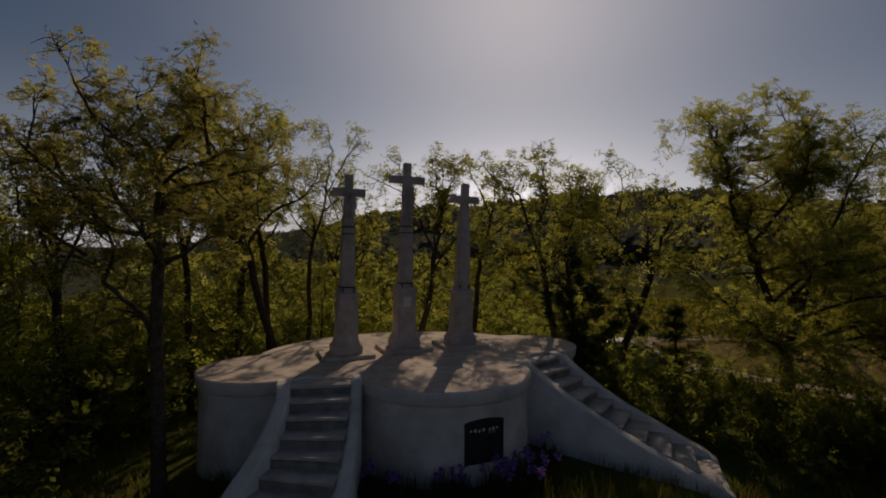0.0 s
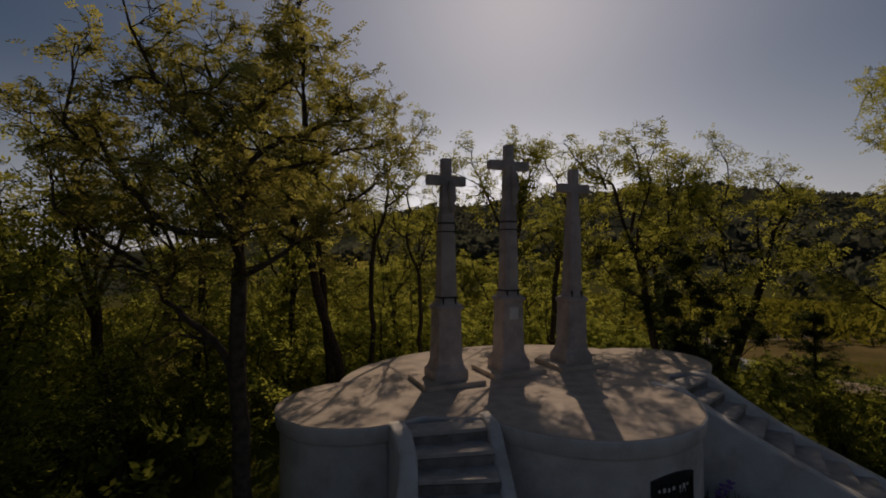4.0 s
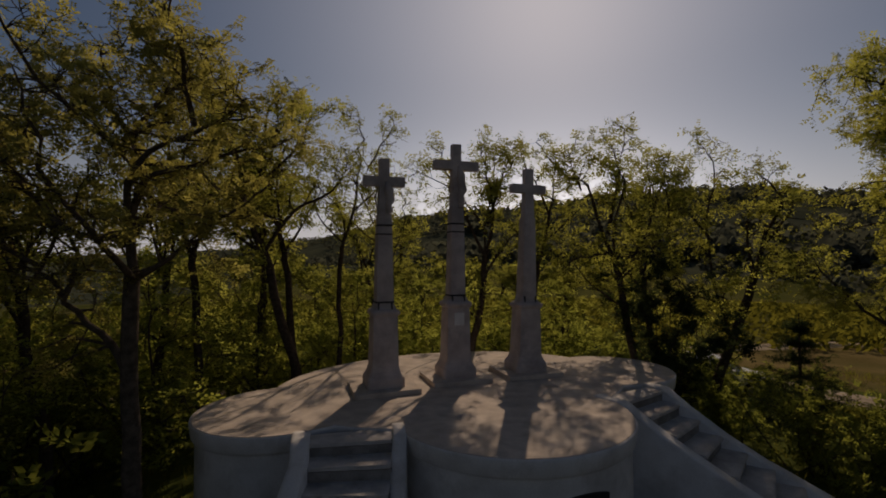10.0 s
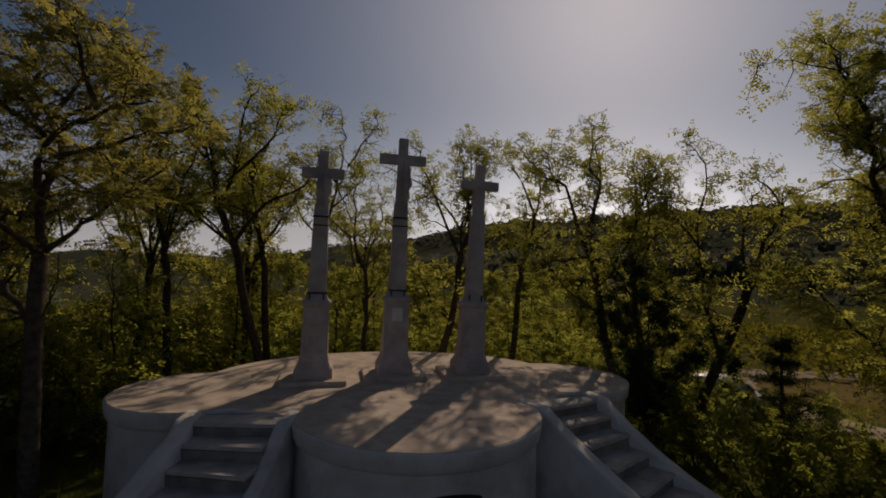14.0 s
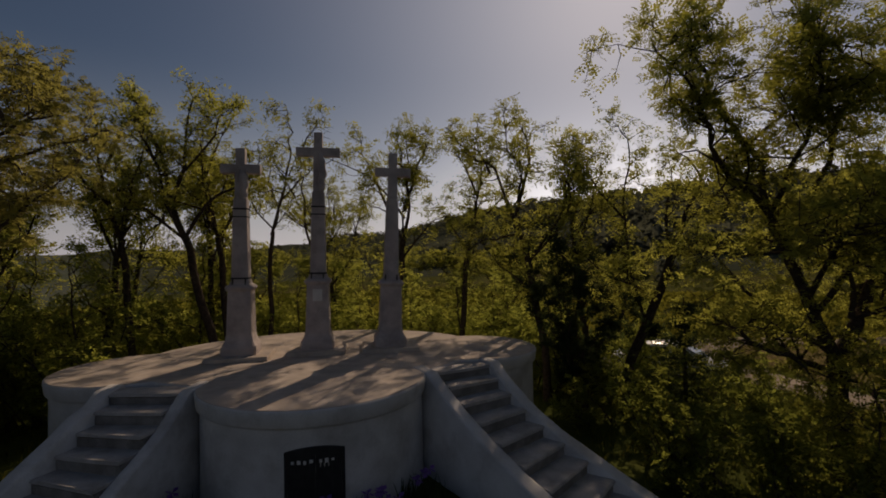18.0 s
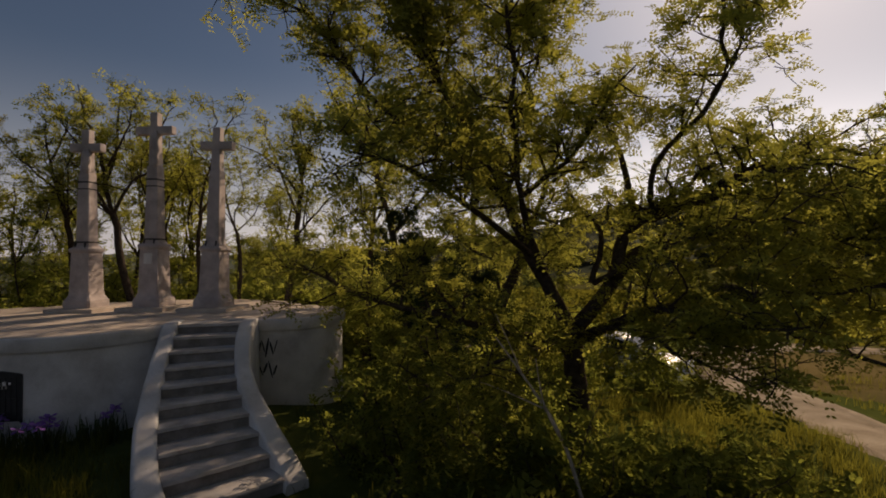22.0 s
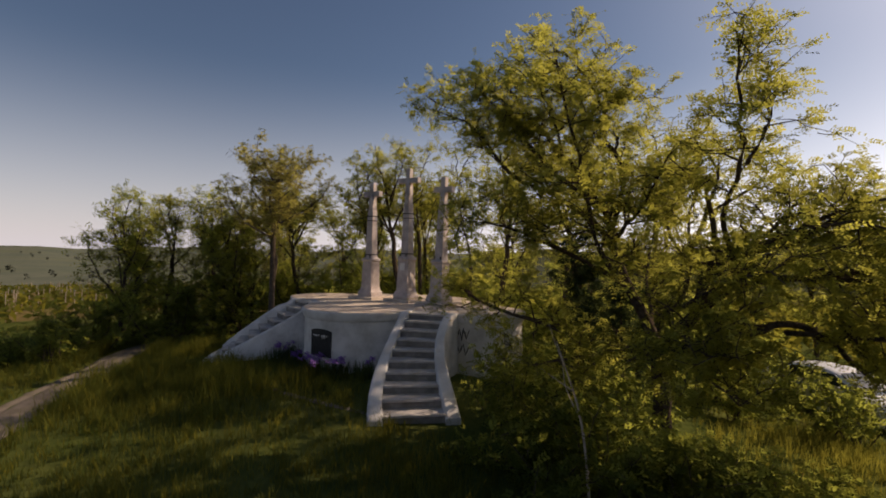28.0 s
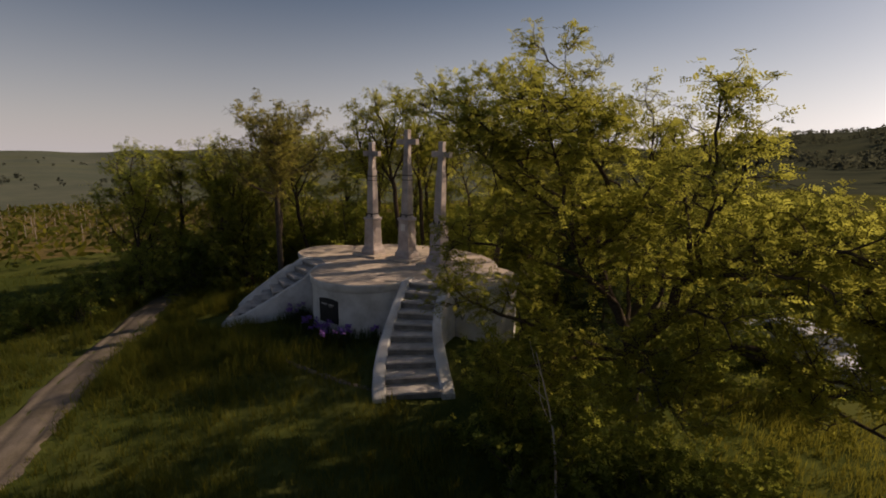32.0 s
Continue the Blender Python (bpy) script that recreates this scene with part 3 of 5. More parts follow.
# ---- trees ----
def wander(rng, start, direction, length, n, bend=0.25, up=0.0):
    """A bending line of n + 1 points."""
    p, d = np.array(start, float), np.array(direction, float)
    d /= np.linalg.norm(d)
    out = [p.copy()]
    for _ in range(n):
        d = d + rng.randn(3) * bend / math.sqrt(n) + np.array([0, 0, up / n])
        d /= np.linalg.norm(d)
        p = p + d * length / n
        out.append(p.copy())
    return np.array(out)


def tufts(rng, tips, ways, per, length, leaflet, pairs=3, spread=0.05, flat=0.5, droop=0.22):
    """Feathered leaves: from each twig end some fronds spread outwards, each of opposite oval leaflets lying nearly level."""
    A = np.repeat(np.asarray(tips, float), per, axis=0)
    n = len(A)
    A = A + rng.randn(n, 3) * spread
    d = np.repeat(np.asarray(ways, float), per, axis=0) * 0.7 + rng.randn(n, 3) * np.array([1, 1, flat])
    d /= np.linalg.norm(d, axis=1)[:, None]
    L = length * rng.uniform(0.6, 1.25, n)[:, None]
    side = np.cross(d, np.array([0, 0, 1.0]) + rng.randn(n, 3) * 0.5)
    side /= np.linalg.norm(side, axis=1)[:, None]
    nrm = np.cross(side, d)
    w = leaflet * rng.uniform(0.75, 1.25, n)[:, None]
    vs = []
    for k in range(pairs):
        q = (k + 0.5) / pairs
        c = A + d * L * q - np.array([0, 0, 1.0]) * L * droop * q * q
        for s in (-1, 1):
            ax = side * s * 0.86 + d * 0.5 + nrm * rng.uniform(-0.4, 0.3, n)[:, None]
            cr = d * 0.86 - side * s * 0.5
            vs.append(np.stack([c, c + ax * w * 0.5 - cr * w * 0.3, c + ax * w, c + ax * w * 0.5 + cr * w * 0.3], 1))
    v = np.stack(vs, 1).reshape(-1, 3)
    return v, np.arange(len(v)).reshape(-1, 4)


def curve_through(points, per=4):
    """A smooth line through a few points."""
    pts = np.asarray(points, float)
    s = np.linspace(0, len(pts) - 1, (len(pts) - 1) * per + 1)
    i = np.clip(s.astype(int), 0, len(pts) - 2)
    f = (s - i)[:, None]
    p0, p1, p2, p3 = pts[np.maximum(i - 1, 0)], pts[i], pts[i + 1], pts[np.minimum(i + 2, len(pts) - 1)]
    return 0.5 * (2 * p1 + (p2 - p0) * f + (2 * p0 - 5 * p1 + 4 * p2 - p3) * f ** 2 + (3 * p1 - p0 - 3 * p2 + p3) * f ** 3)


def locust(name, seed, label, facing, trunk, boughs, trunk_r=0.12, sub=7, twigs=5, reach=0.85, per=4, frond=0.22, leaflet=0.077, pairs=2, clear=0.3, bare=0.0, round_too=1, mat=None, bark=None, group="locust trees round the monument"):
    """A locust: a crooked trunk, boughs along given lines (across, away, up, thickness, leafiness), as many more that fill the crown round
    the trunk, forked branches, and tufts of feathered leaves at the ends of the twigs."""
    rng = np.random.RandomState(seed)
    mat, bark = mat or LEAF, bark or BARK
    ob = thing(name, Matrix(), label, "tree", group)
    across = np.array([math.cos(radians(facing)), math.sin(radians(facing)), 0])
    away = np.array([-across[1], across[0], 0])

    def placed(points):
        return np.array([across * a + away * b + np.array([0, 0, c]) for a, b, c in points])

    tr = curve_through(placed(trunk), 3)
    tr[1:] += rng.randn(len(tr) - 1, 3) * np.array([0.02, 0.02, 0])
    v, f = tube(tr, np.linspace(trunk_r * 1.15, trunk_r * 0.85, len(tr)) * np.array([1.45, 1.12] + [1] * (len(tr) - 2)), 10)
    part("trunk", mesh_of("trunk", v, f, bark, True), bark, ob)
    lines = []
    for points, r, lush in boughs:
        way = placed(points)
        way[1:] += rng.randn(len(way) - 1, 3) * 0.11
        ln = curve_through(way)
        ln = ln + rng.randn(*ln.shape) * 0.045 * np.linspace(0, 1, len(ln))[:, None]
        lines.append((ln, r, lush))
        for k in range(round_too if len(lines) % 3 else 0):
            a = rng.uniform(0.8, 2.2) * (1 if (len(lines) + k) % 2 else -1)
            turned = ln - ln[0]
            c, s = math.cos(a), math.sin(a)
            turned = np.column_stack([turned[:, 0] * c - turned[:, 1] * s, turned[:, 0] * s + turned[:, 1] * c, turned[:, 2] * rng.uniform(0.75, 0.98)])
            turned[:, :2] += np.linspace(0, 1, len(ln))[:, None] * rng.randn(2) * 0.35
            lines.append((ln[0] + turned, r * 0.65, lush * 0.9))
    twig_pieces, tips, ways = [], [], []
    for limb, r0, lush in lines:
        n = len(limb)
        rad = r0 * np.linspace(1, 0.12, n) ** 0.85
        v, f = tube(limb, rad, 7)
        part("limb", mesh_of("limb", v, f, bark, True), bark, ob)
        size = np.linalg.norm(limb[-1] - limb[0])
        count = max(3, round(sub * lush * (0.45 + 0.28 * size)))
        for j in range(count):
            q = clear + (1 - clear) * (j + rng.rand()) / count
            i = min(int(q * (n - 1)), n - 2)
            way = limb[i + 1] - limb[i]
            way /= np.linalg.norm(way) + 1e-9
            dd = way * 0.4 + rng.randn(3) * np.array([0.8, 0.8, 0.45]) + np.array([0, 0, 0.22])
            br = wander(rng, limb[i], dd, reach * rng.uniform(0.5, 1.15) * (1.15 - 0.35 * q), 5, 1.0, 0.3)
            twig_pieces.append(tube(br[[0, 2, 3, 5]], max(min(rad[i] * 0.55, 0.03), 0.011) * np.array([1, 0.75, 0.6, 0.35]), 4))
            leafy = rng.rand() > bare
            for _ in range(twigs):
                i2 = rng.randint(2, 6)
                d3 = (br[i2] - br[i2 - 1]) / np.linalg.norm(br[i2] - br[i2 - 1]) * 0.7 + rng.randn(3) * np.array([0.8, 0.8, 0.4])
                tw = wander(rng, br[i2], d3, reach * rng.uniform(0.22, 0.5), 3, 0.7, 0.1)
                twig_pieces.append(tube(tw[[0, 1, 3]], [0.009, 0.007, 0.004], 3))
                if leafy:
                    w = tw[-1] - tw[-2]
                    w = w / np.linalg.norm(w)
                    tips += [tw[-1], tw[1]] if rng.rand() < 0.6 else [tw[-1]]
                    ways += [w] * (len(tips) - len(ways))
            if leafy:
                tips.append(br[-1])
                w = br[-1] - br[-2]
                ways.append(w / np.linalg.norm(w))
    v, f = merged(twig_pieces)
    tagged(part("twig_work", mesh_of("twig_work", v, f, bark, True), bark, ob), kind="stuff")
    v, f = tufts(rng, tips, ways, per, frond, leaflet, pairs)
    tagged(part("crown", mesh_of("crown", v, f, mat), mat, ob), kind="stuff")
    return ob


def stand(ob, x, y, turn=0, k=1.0, kz=None):
    ob.matrix_basis = Matrix.Translation((x, y, float(height(x, y)) - 0.02)) @ Matrix.Rotation(radians(turn), 4, "Z") @ Matrix.Diagonal((k, k, kz or k, 1))
    return ob


def again(ob, x, y, turn, k=1.0, kz=None):
    return copy_thing(ob, Matrix.Translation((x, y, float(height(x, y)) - 0.02)) @ Matrix.Rotation(radians(turn), 4, "Z") @ Matrix.Diagonal((k / ob.scale[0], k / ob.scale[1], (kz or k) / ob.scale[2], 1)))


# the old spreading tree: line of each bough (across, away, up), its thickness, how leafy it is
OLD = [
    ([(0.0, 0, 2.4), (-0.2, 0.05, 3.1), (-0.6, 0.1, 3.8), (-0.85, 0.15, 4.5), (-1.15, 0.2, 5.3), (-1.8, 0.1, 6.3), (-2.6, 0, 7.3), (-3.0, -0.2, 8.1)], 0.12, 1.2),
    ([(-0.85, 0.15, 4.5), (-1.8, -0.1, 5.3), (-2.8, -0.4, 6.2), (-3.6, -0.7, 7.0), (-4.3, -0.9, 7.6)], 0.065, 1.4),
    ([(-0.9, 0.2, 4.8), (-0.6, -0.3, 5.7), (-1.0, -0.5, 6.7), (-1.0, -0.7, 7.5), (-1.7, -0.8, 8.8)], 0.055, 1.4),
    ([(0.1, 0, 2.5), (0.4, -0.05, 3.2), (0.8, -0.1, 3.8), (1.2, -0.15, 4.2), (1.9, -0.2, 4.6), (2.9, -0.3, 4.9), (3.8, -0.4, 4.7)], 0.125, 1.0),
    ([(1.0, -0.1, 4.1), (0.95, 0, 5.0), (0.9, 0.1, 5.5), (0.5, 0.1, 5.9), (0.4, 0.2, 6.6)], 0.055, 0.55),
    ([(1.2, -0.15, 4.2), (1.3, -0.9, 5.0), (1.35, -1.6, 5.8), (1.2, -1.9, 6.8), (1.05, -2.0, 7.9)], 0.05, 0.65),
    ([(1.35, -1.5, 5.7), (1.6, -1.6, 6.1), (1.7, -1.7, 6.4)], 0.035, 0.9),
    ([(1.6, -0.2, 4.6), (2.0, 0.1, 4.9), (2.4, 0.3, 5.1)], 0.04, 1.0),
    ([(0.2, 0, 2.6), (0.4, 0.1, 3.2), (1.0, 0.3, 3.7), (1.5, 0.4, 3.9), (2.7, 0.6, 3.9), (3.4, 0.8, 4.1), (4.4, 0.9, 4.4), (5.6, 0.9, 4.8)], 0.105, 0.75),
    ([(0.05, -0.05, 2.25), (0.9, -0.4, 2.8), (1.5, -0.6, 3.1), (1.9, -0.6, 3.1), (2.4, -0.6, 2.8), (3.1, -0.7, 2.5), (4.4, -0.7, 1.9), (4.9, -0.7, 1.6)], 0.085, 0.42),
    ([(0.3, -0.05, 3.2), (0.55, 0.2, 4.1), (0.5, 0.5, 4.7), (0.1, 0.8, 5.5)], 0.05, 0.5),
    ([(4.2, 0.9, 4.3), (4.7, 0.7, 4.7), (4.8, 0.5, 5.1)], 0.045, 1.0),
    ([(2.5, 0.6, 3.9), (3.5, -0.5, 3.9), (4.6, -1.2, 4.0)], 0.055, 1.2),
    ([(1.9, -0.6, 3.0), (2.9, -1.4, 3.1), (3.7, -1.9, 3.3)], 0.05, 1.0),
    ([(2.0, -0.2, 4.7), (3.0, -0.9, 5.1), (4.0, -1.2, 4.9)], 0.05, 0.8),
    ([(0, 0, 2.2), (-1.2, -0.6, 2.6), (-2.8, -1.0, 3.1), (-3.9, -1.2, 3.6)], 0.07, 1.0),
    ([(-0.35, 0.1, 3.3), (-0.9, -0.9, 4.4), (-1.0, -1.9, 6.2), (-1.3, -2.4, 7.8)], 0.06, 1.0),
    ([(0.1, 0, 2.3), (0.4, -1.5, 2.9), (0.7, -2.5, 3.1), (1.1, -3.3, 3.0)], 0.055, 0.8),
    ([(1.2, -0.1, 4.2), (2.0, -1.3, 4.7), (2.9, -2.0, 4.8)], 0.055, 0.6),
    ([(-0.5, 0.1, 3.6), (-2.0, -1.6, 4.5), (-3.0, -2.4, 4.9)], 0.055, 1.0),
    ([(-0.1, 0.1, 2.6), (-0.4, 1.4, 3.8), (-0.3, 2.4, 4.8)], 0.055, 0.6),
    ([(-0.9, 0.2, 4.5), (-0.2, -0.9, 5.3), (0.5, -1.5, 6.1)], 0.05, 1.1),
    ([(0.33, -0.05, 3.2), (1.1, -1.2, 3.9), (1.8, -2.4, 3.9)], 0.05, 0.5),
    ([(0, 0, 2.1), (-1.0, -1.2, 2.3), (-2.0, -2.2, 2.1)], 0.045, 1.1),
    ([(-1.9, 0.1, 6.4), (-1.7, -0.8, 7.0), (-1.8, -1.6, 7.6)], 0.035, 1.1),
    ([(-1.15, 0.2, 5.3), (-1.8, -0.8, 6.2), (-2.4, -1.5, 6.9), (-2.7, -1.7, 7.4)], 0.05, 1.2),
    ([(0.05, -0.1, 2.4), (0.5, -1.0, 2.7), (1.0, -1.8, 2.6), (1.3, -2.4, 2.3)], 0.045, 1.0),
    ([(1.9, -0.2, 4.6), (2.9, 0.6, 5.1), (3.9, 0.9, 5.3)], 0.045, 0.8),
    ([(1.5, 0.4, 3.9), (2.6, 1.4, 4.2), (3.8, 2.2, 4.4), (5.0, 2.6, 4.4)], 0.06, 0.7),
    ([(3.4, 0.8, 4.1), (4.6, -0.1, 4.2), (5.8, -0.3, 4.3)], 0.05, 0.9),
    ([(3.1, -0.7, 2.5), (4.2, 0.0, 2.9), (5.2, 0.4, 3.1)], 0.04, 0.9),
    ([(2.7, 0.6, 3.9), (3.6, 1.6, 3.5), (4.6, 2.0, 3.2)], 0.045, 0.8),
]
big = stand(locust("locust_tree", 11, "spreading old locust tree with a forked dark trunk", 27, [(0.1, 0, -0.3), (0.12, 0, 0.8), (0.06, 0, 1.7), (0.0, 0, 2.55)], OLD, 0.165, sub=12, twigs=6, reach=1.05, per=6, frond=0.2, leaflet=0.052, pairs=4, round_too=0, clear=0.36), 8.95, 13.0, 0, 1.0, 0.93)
YELLOWING = [
    ([(0, 0, 4.7), (-0.1, 0, 5.5), (-0.2, 0.1, 6.6), (-0.35, 0.1, 7.5), (-0.3, 0.1, 8.3)], 0.07, 1.1),
    ([(-0.1, 0, 5.4), (0.2, -0.1, 6.4), (0.9, -0.2, 6.9), (1.7, -0.3, 7.3)], 0.055, 1.2),
    ([(-0.1, 0, 5.3), (-1.0, 0.1, 5.6), (-1.6, 0.2, 6.2), (-2.2, 0.2, 7.0), (-2.9, 0.2, 7.2)], 0.06, 1.2),
    ([(0, 0, 4.7), (0.5, -0.1, 5.1), (1.0, -0.1, 5.5), (1.8, -0.2, 6.0)], 0.05, 1.1),
    ([(-0.05, 0, 2.6), (-0.5, 0.1, 3.7), (-1.1, 0.2, 4.4), (-1.4, 0.2, 4.9), (-2.1, 0.3, 5.0)], 0.07, 0.8),
    ([(-1.1, 0.2, 4.4), (-1.2, 0.4, 5.2), (-1.7, 0.6, 6.0)], 0.045, 1.0),
    ([(-0.2, 0.1, 6.6), (-1.0, 0.3, 7.4), (-1.5, 0.5, 8.0)], 0.04, 1.1),
    ([(-0.2, 0.1, 6.8), (0.5, 0.3, 7.6), (0.9, 0.4, 8.1)], 0.04, 1.1),
    ([(0.2, -0.1, 6.2), (1.2, 0.3, 6.5), (2.2, 0.4, 6.9)], 0.04, 1.1),
    ([(-0.1, 0, 5.2), (-0.3, 1.0, 5.8), (-0.2, 1.8, 6.6), (-0.3, 2.2, 7.4)], 0.05, 1.1),
    ([(0, 0, 4.7), (0.2, -0.9, 5.3), (0.3, -1.6, 6.1), (0.2, -2.0, 7.0)], 0.05, 1.1),
    ([(-0.2, 0.1, 6.6), (-0.6, -0.7, 7.5), (-0.8, -1.3, 8.4)], 0.04, 1.2),
    ([(-0.2, 0.1, 6.8), (0.2, 1.0, 7.7), (0.3, 1.5, 8.5)], 0.04, 1.2),
    ([(-1.6, 0.2, 6.2), (-1.8, -0.3, 7.1), (-1.7, -0.4, 7.9)], 0.04, 1.2),
    ([(0.9, -0.2, 6.9), (1.1, -0.7, 7.8), (1.2, -0.9, 8.5)], 0.04, 1.2),
    ([(-1.4, 0.2, 4.9), (-1.9, -0.2, 5.5), (-2.3, -0.3, 6.1)], 0.04, 0.9),
]
left = stand(locust("locust_tree", 21, "tall locust tree with thin yellowing leaves", 3, [(0.05, 0, -0.3), (0.0, 0, 1.4), (-0.05, 0, 3.0), (0, 0, 4.8)], YELLOWING, 0.115, sub=10, twigs=5, reach=0.85, per=5, frond=0.17, leaflet=0.05, pairs=4, mat=LEAF_DRY, bark=PALE_BARK, bare=0.08, round_too=0), -5.0, 9.0, 0, 1.0, 0.89)
round_crown = stand(locust("locust_tree", 31, "locust tree with a leaning trunk and a full round crown", 10, [(0.2, 0, -0.3), (0.1, 0, 1.6), (-0.3, 0, 3.1), (-0.7, 0, 4.7)], [
    ([(-0.7, 0, 4.6), (-1.1, 0, 5.6), (-1.5, 0, 6.9), (-1.8, 0, 7.9), (-2.0, 0, 8.9)], 0.08, 1.1),
    ([(-1.1, 0, 5.5), (-0.7, 0.2, 6.8), (-0.4, 0.3, 7.9), (-0.3, 0.3, 8.8)], 0.06, 1.1),
    ([(-1.5, 0, 6.8), (-2.1, -0.1, 7.4), (-2.6, -0.1, 7.7)], 0.045, 1.1),
    ([(-0.7, 0, 4.6), (0.1, 0.1, 5.4), (1.0, 0.2, 6.3), (1.2, 0.2, 7.2)], 0.055, 1.0),
    ([(-0.7, 0, 4.6), (-1.6, 0, 5.2), (-2.4, 0, 5.7)], 0.045, 0.9),
    ([(-0.9, 0, 6.2), (0.1, -0.2, 7.2), (0.6, -0.2, 8.0)], 0.04, 1.1),
], 0.115), -5.0, 14.5)
upright = stand(locust("locust_tree", 41, "slender upright locust tree with a light crown", 10, [(0.5, 0, -0.3), (0.45, 0, 1.7), (0.3, 0, 3.7), (0.2, 0, 4.8)], [
    ([(0.2, 0, 4.7), (-0.2, 0, 6.7), (-0.5, 0, 8.2)], 0.065, 1.1),
    ([(-0.2, 0, 6.6), (0.5, 0.1, 7.8), (0.9, 0.1, 8.5)], 0.045, 1.1),
    ([(0.2, 0, 4.8), (0.9, 0.2, 5.7), (1.3, 0.3, 6.7)], 0.045, 1.0),
    ([(0.0, 0, 5.6), (-0.9, -0.1, 6.3), (-1.4, -0.1, 7.1)], 0.04, 1.0),
], 0.095, sub=7), -5.95, 15.8)
bare_tree = stand(locust("locust_tree", 51, "thin half-bare locust tree with dead top twigs", 10, [(0.2, 0, -0.3), (0.2, 0, 1.8), (0.2, 0, 3.7), (0.25, 0, 4.9)], [
    ([(0.25, 0, 4.8), (0.6, 0, 5.9), (0.9, 0, 6.9), (0.75, 0, 8.0), (0.7, 0, 8.8)], 0.05, 0.7),
    ([(0.8, 0, 6.6), (1.4, 0.1, 7.7), (2.0, 0.2, 8.5)], 0.035, 1.2),
    ([(0.3, 0, 5.0), (-0.4, 0.1, 5.9), (-0.7, 0.1, 6.6)], 0.03, 0.8),
    ([(0.6, 0, 5.9), (1.2, -0.2, 6.4), (1.7, -0.2, 6.8)], 0.03, 1.0),
], 0.07, sub=7, bare=0.4), -4.6, 16.4)
fork_tree = stand(locust("locust_tree", 61, "locust tree with thin crooked limbs and an airy crown", 10, [(-0.1, 0, -0.3), (-0.1, 0, 1.6), (0.2, 0, 3.2), (0.35, 0, 4.6)], [
    ([(0.35, 0, 4.5), (0.45, 0, 5.7), (0.3, 0, 6.9), (0.05, 0, 8.0)], 0.06, 1.1),
    ([(0.35, 0, 4.5), (-0.5, 0.1, 6.2), (-0.9, 0.2, 7.7)], 0.05, 1.1),
    ([(0.42, 0, 5.4), (0.9, -0.1, 6.7), (1.2, -0.1, 7.6)], 0.045, 1.1),
    ([(0.4, 0, 5.2), (-0.3, -0.2, 6.1), (-1.7, -0.3, 7.1)], 0.04, 1.0),
    ([(0.1, 0, 2.8), (-0.4, 0.1, 3.4), (-0.7, 0.2, 4.4)], 0.04, 0.8),
    ([(0.3, 0, 4.0), (1.1, 0.3, 4.8), (1.6, 0.4, 5.3)], 0.04, 0.9),
], 0.10, sub=7), -0.6, 16.8)
BROAD = [
    ([(-0.2, 0, 4.3), (-0.45, 0, 5.2), (-1.1, 0.1, 6.4), (-1.7, 0.1, 7.0), (-2.3, 0.1, 7.6)], 0.06, 1.0),
    ([(-0.4, 0, 5.1), (-0.1, 0.1, 6.6), (-0.1, 0.1, 7.8)], 0.055, 1.2),
    ([(-0.1, 0, 3.8), (1.0, 0.2, 5.6), (0.8, 0.2, 7.4)], 0.055, 1.1),
    ([(1.0, 0.2, 5.6), (1.7, 0.3, 7.4)], 0.045, 1.2),
    ([(-0.3, 0, 4.6), (-1.1, -0.2, 4.4), (-2.1, -0.3, 4.1)], 0.04, 0.8),
    ([(-1.1, 0.1, 6.3), (-1.7, 0, 7.3)], 0.035, 1.2),
    ([(0.1, 0, 3.0), (-0.9, 0.3, 3.6), (-1.7, 0.4, 4.9)], 0.035, 1.0),
]
group_tree = stand(locust("locust_tree", 71, "broad locust tree with a long crooked branch", 10, [(0.4, 0, -0.3), (0.3, 0, 1.6), (0.0, 0, 3.2), (-0.2, 0, 4.4)], BROAD, 0.10, sub=9), 3.5, 16.6)
far_tree = stand(locust("locust_tree", 73, "locust tree in the thicket below the hilltop", 10, [(0.4, 0, -0.3), (0.3, 0, 1.6), (0.0, 0, 3.2), (-0.2, 0, 4.4)], BROAD, 0.10, sub=7, twigs=4, per=3, frond=0.32, leaflet=0.118), -16.5, 12.0, 270, 1.0, 0.95)
low_tree = stand(locust("locust_tree", 81, "leaning locust tree at the edge of the clearing", 10, [(-0.35, 0, -0.3), (0.0, 0, 1.4), (0.7, 0, 3.0), (1.1, 0, 4.2)], [
    ([(1.1, 0, 4.1), (1.6, 0, 5.2), (1.8, 0, 6.2), (1.2, 0, 7.0)], 0.07, 0.9),
    ([(0.35, 0, 2.3), (0.3, 0.1, 3.2), (0.0, 0.2, 5.1), (0.0, 0.2, 6.9), (-0.2, 0.2, 7.7)], 0.05, 1.1),
    ([(1.1, 0, 4.1), (2.1, -0.2, 4.1), (3.1, -0.3, 4.5)], 0.05, 1.0),
    ([(1.6, 0, 5.1), (2.6, 0.2, 5.8), (3.0, 0.2, 6.5)], 0.045, 1.1),
    ([(0.3, 0.1, 3.2), (-0.7, 0.2, 3.6), (-1.3, 0.2, 4.2)], 0.035, 1.0),
    ([(0.0, 0.2, 5.0), (-0.9, 0, 6.0), (-1.3, 0, 6.9)], 0.035, 1.1),
], 0.12, sub=9), 6.1, 16.7)
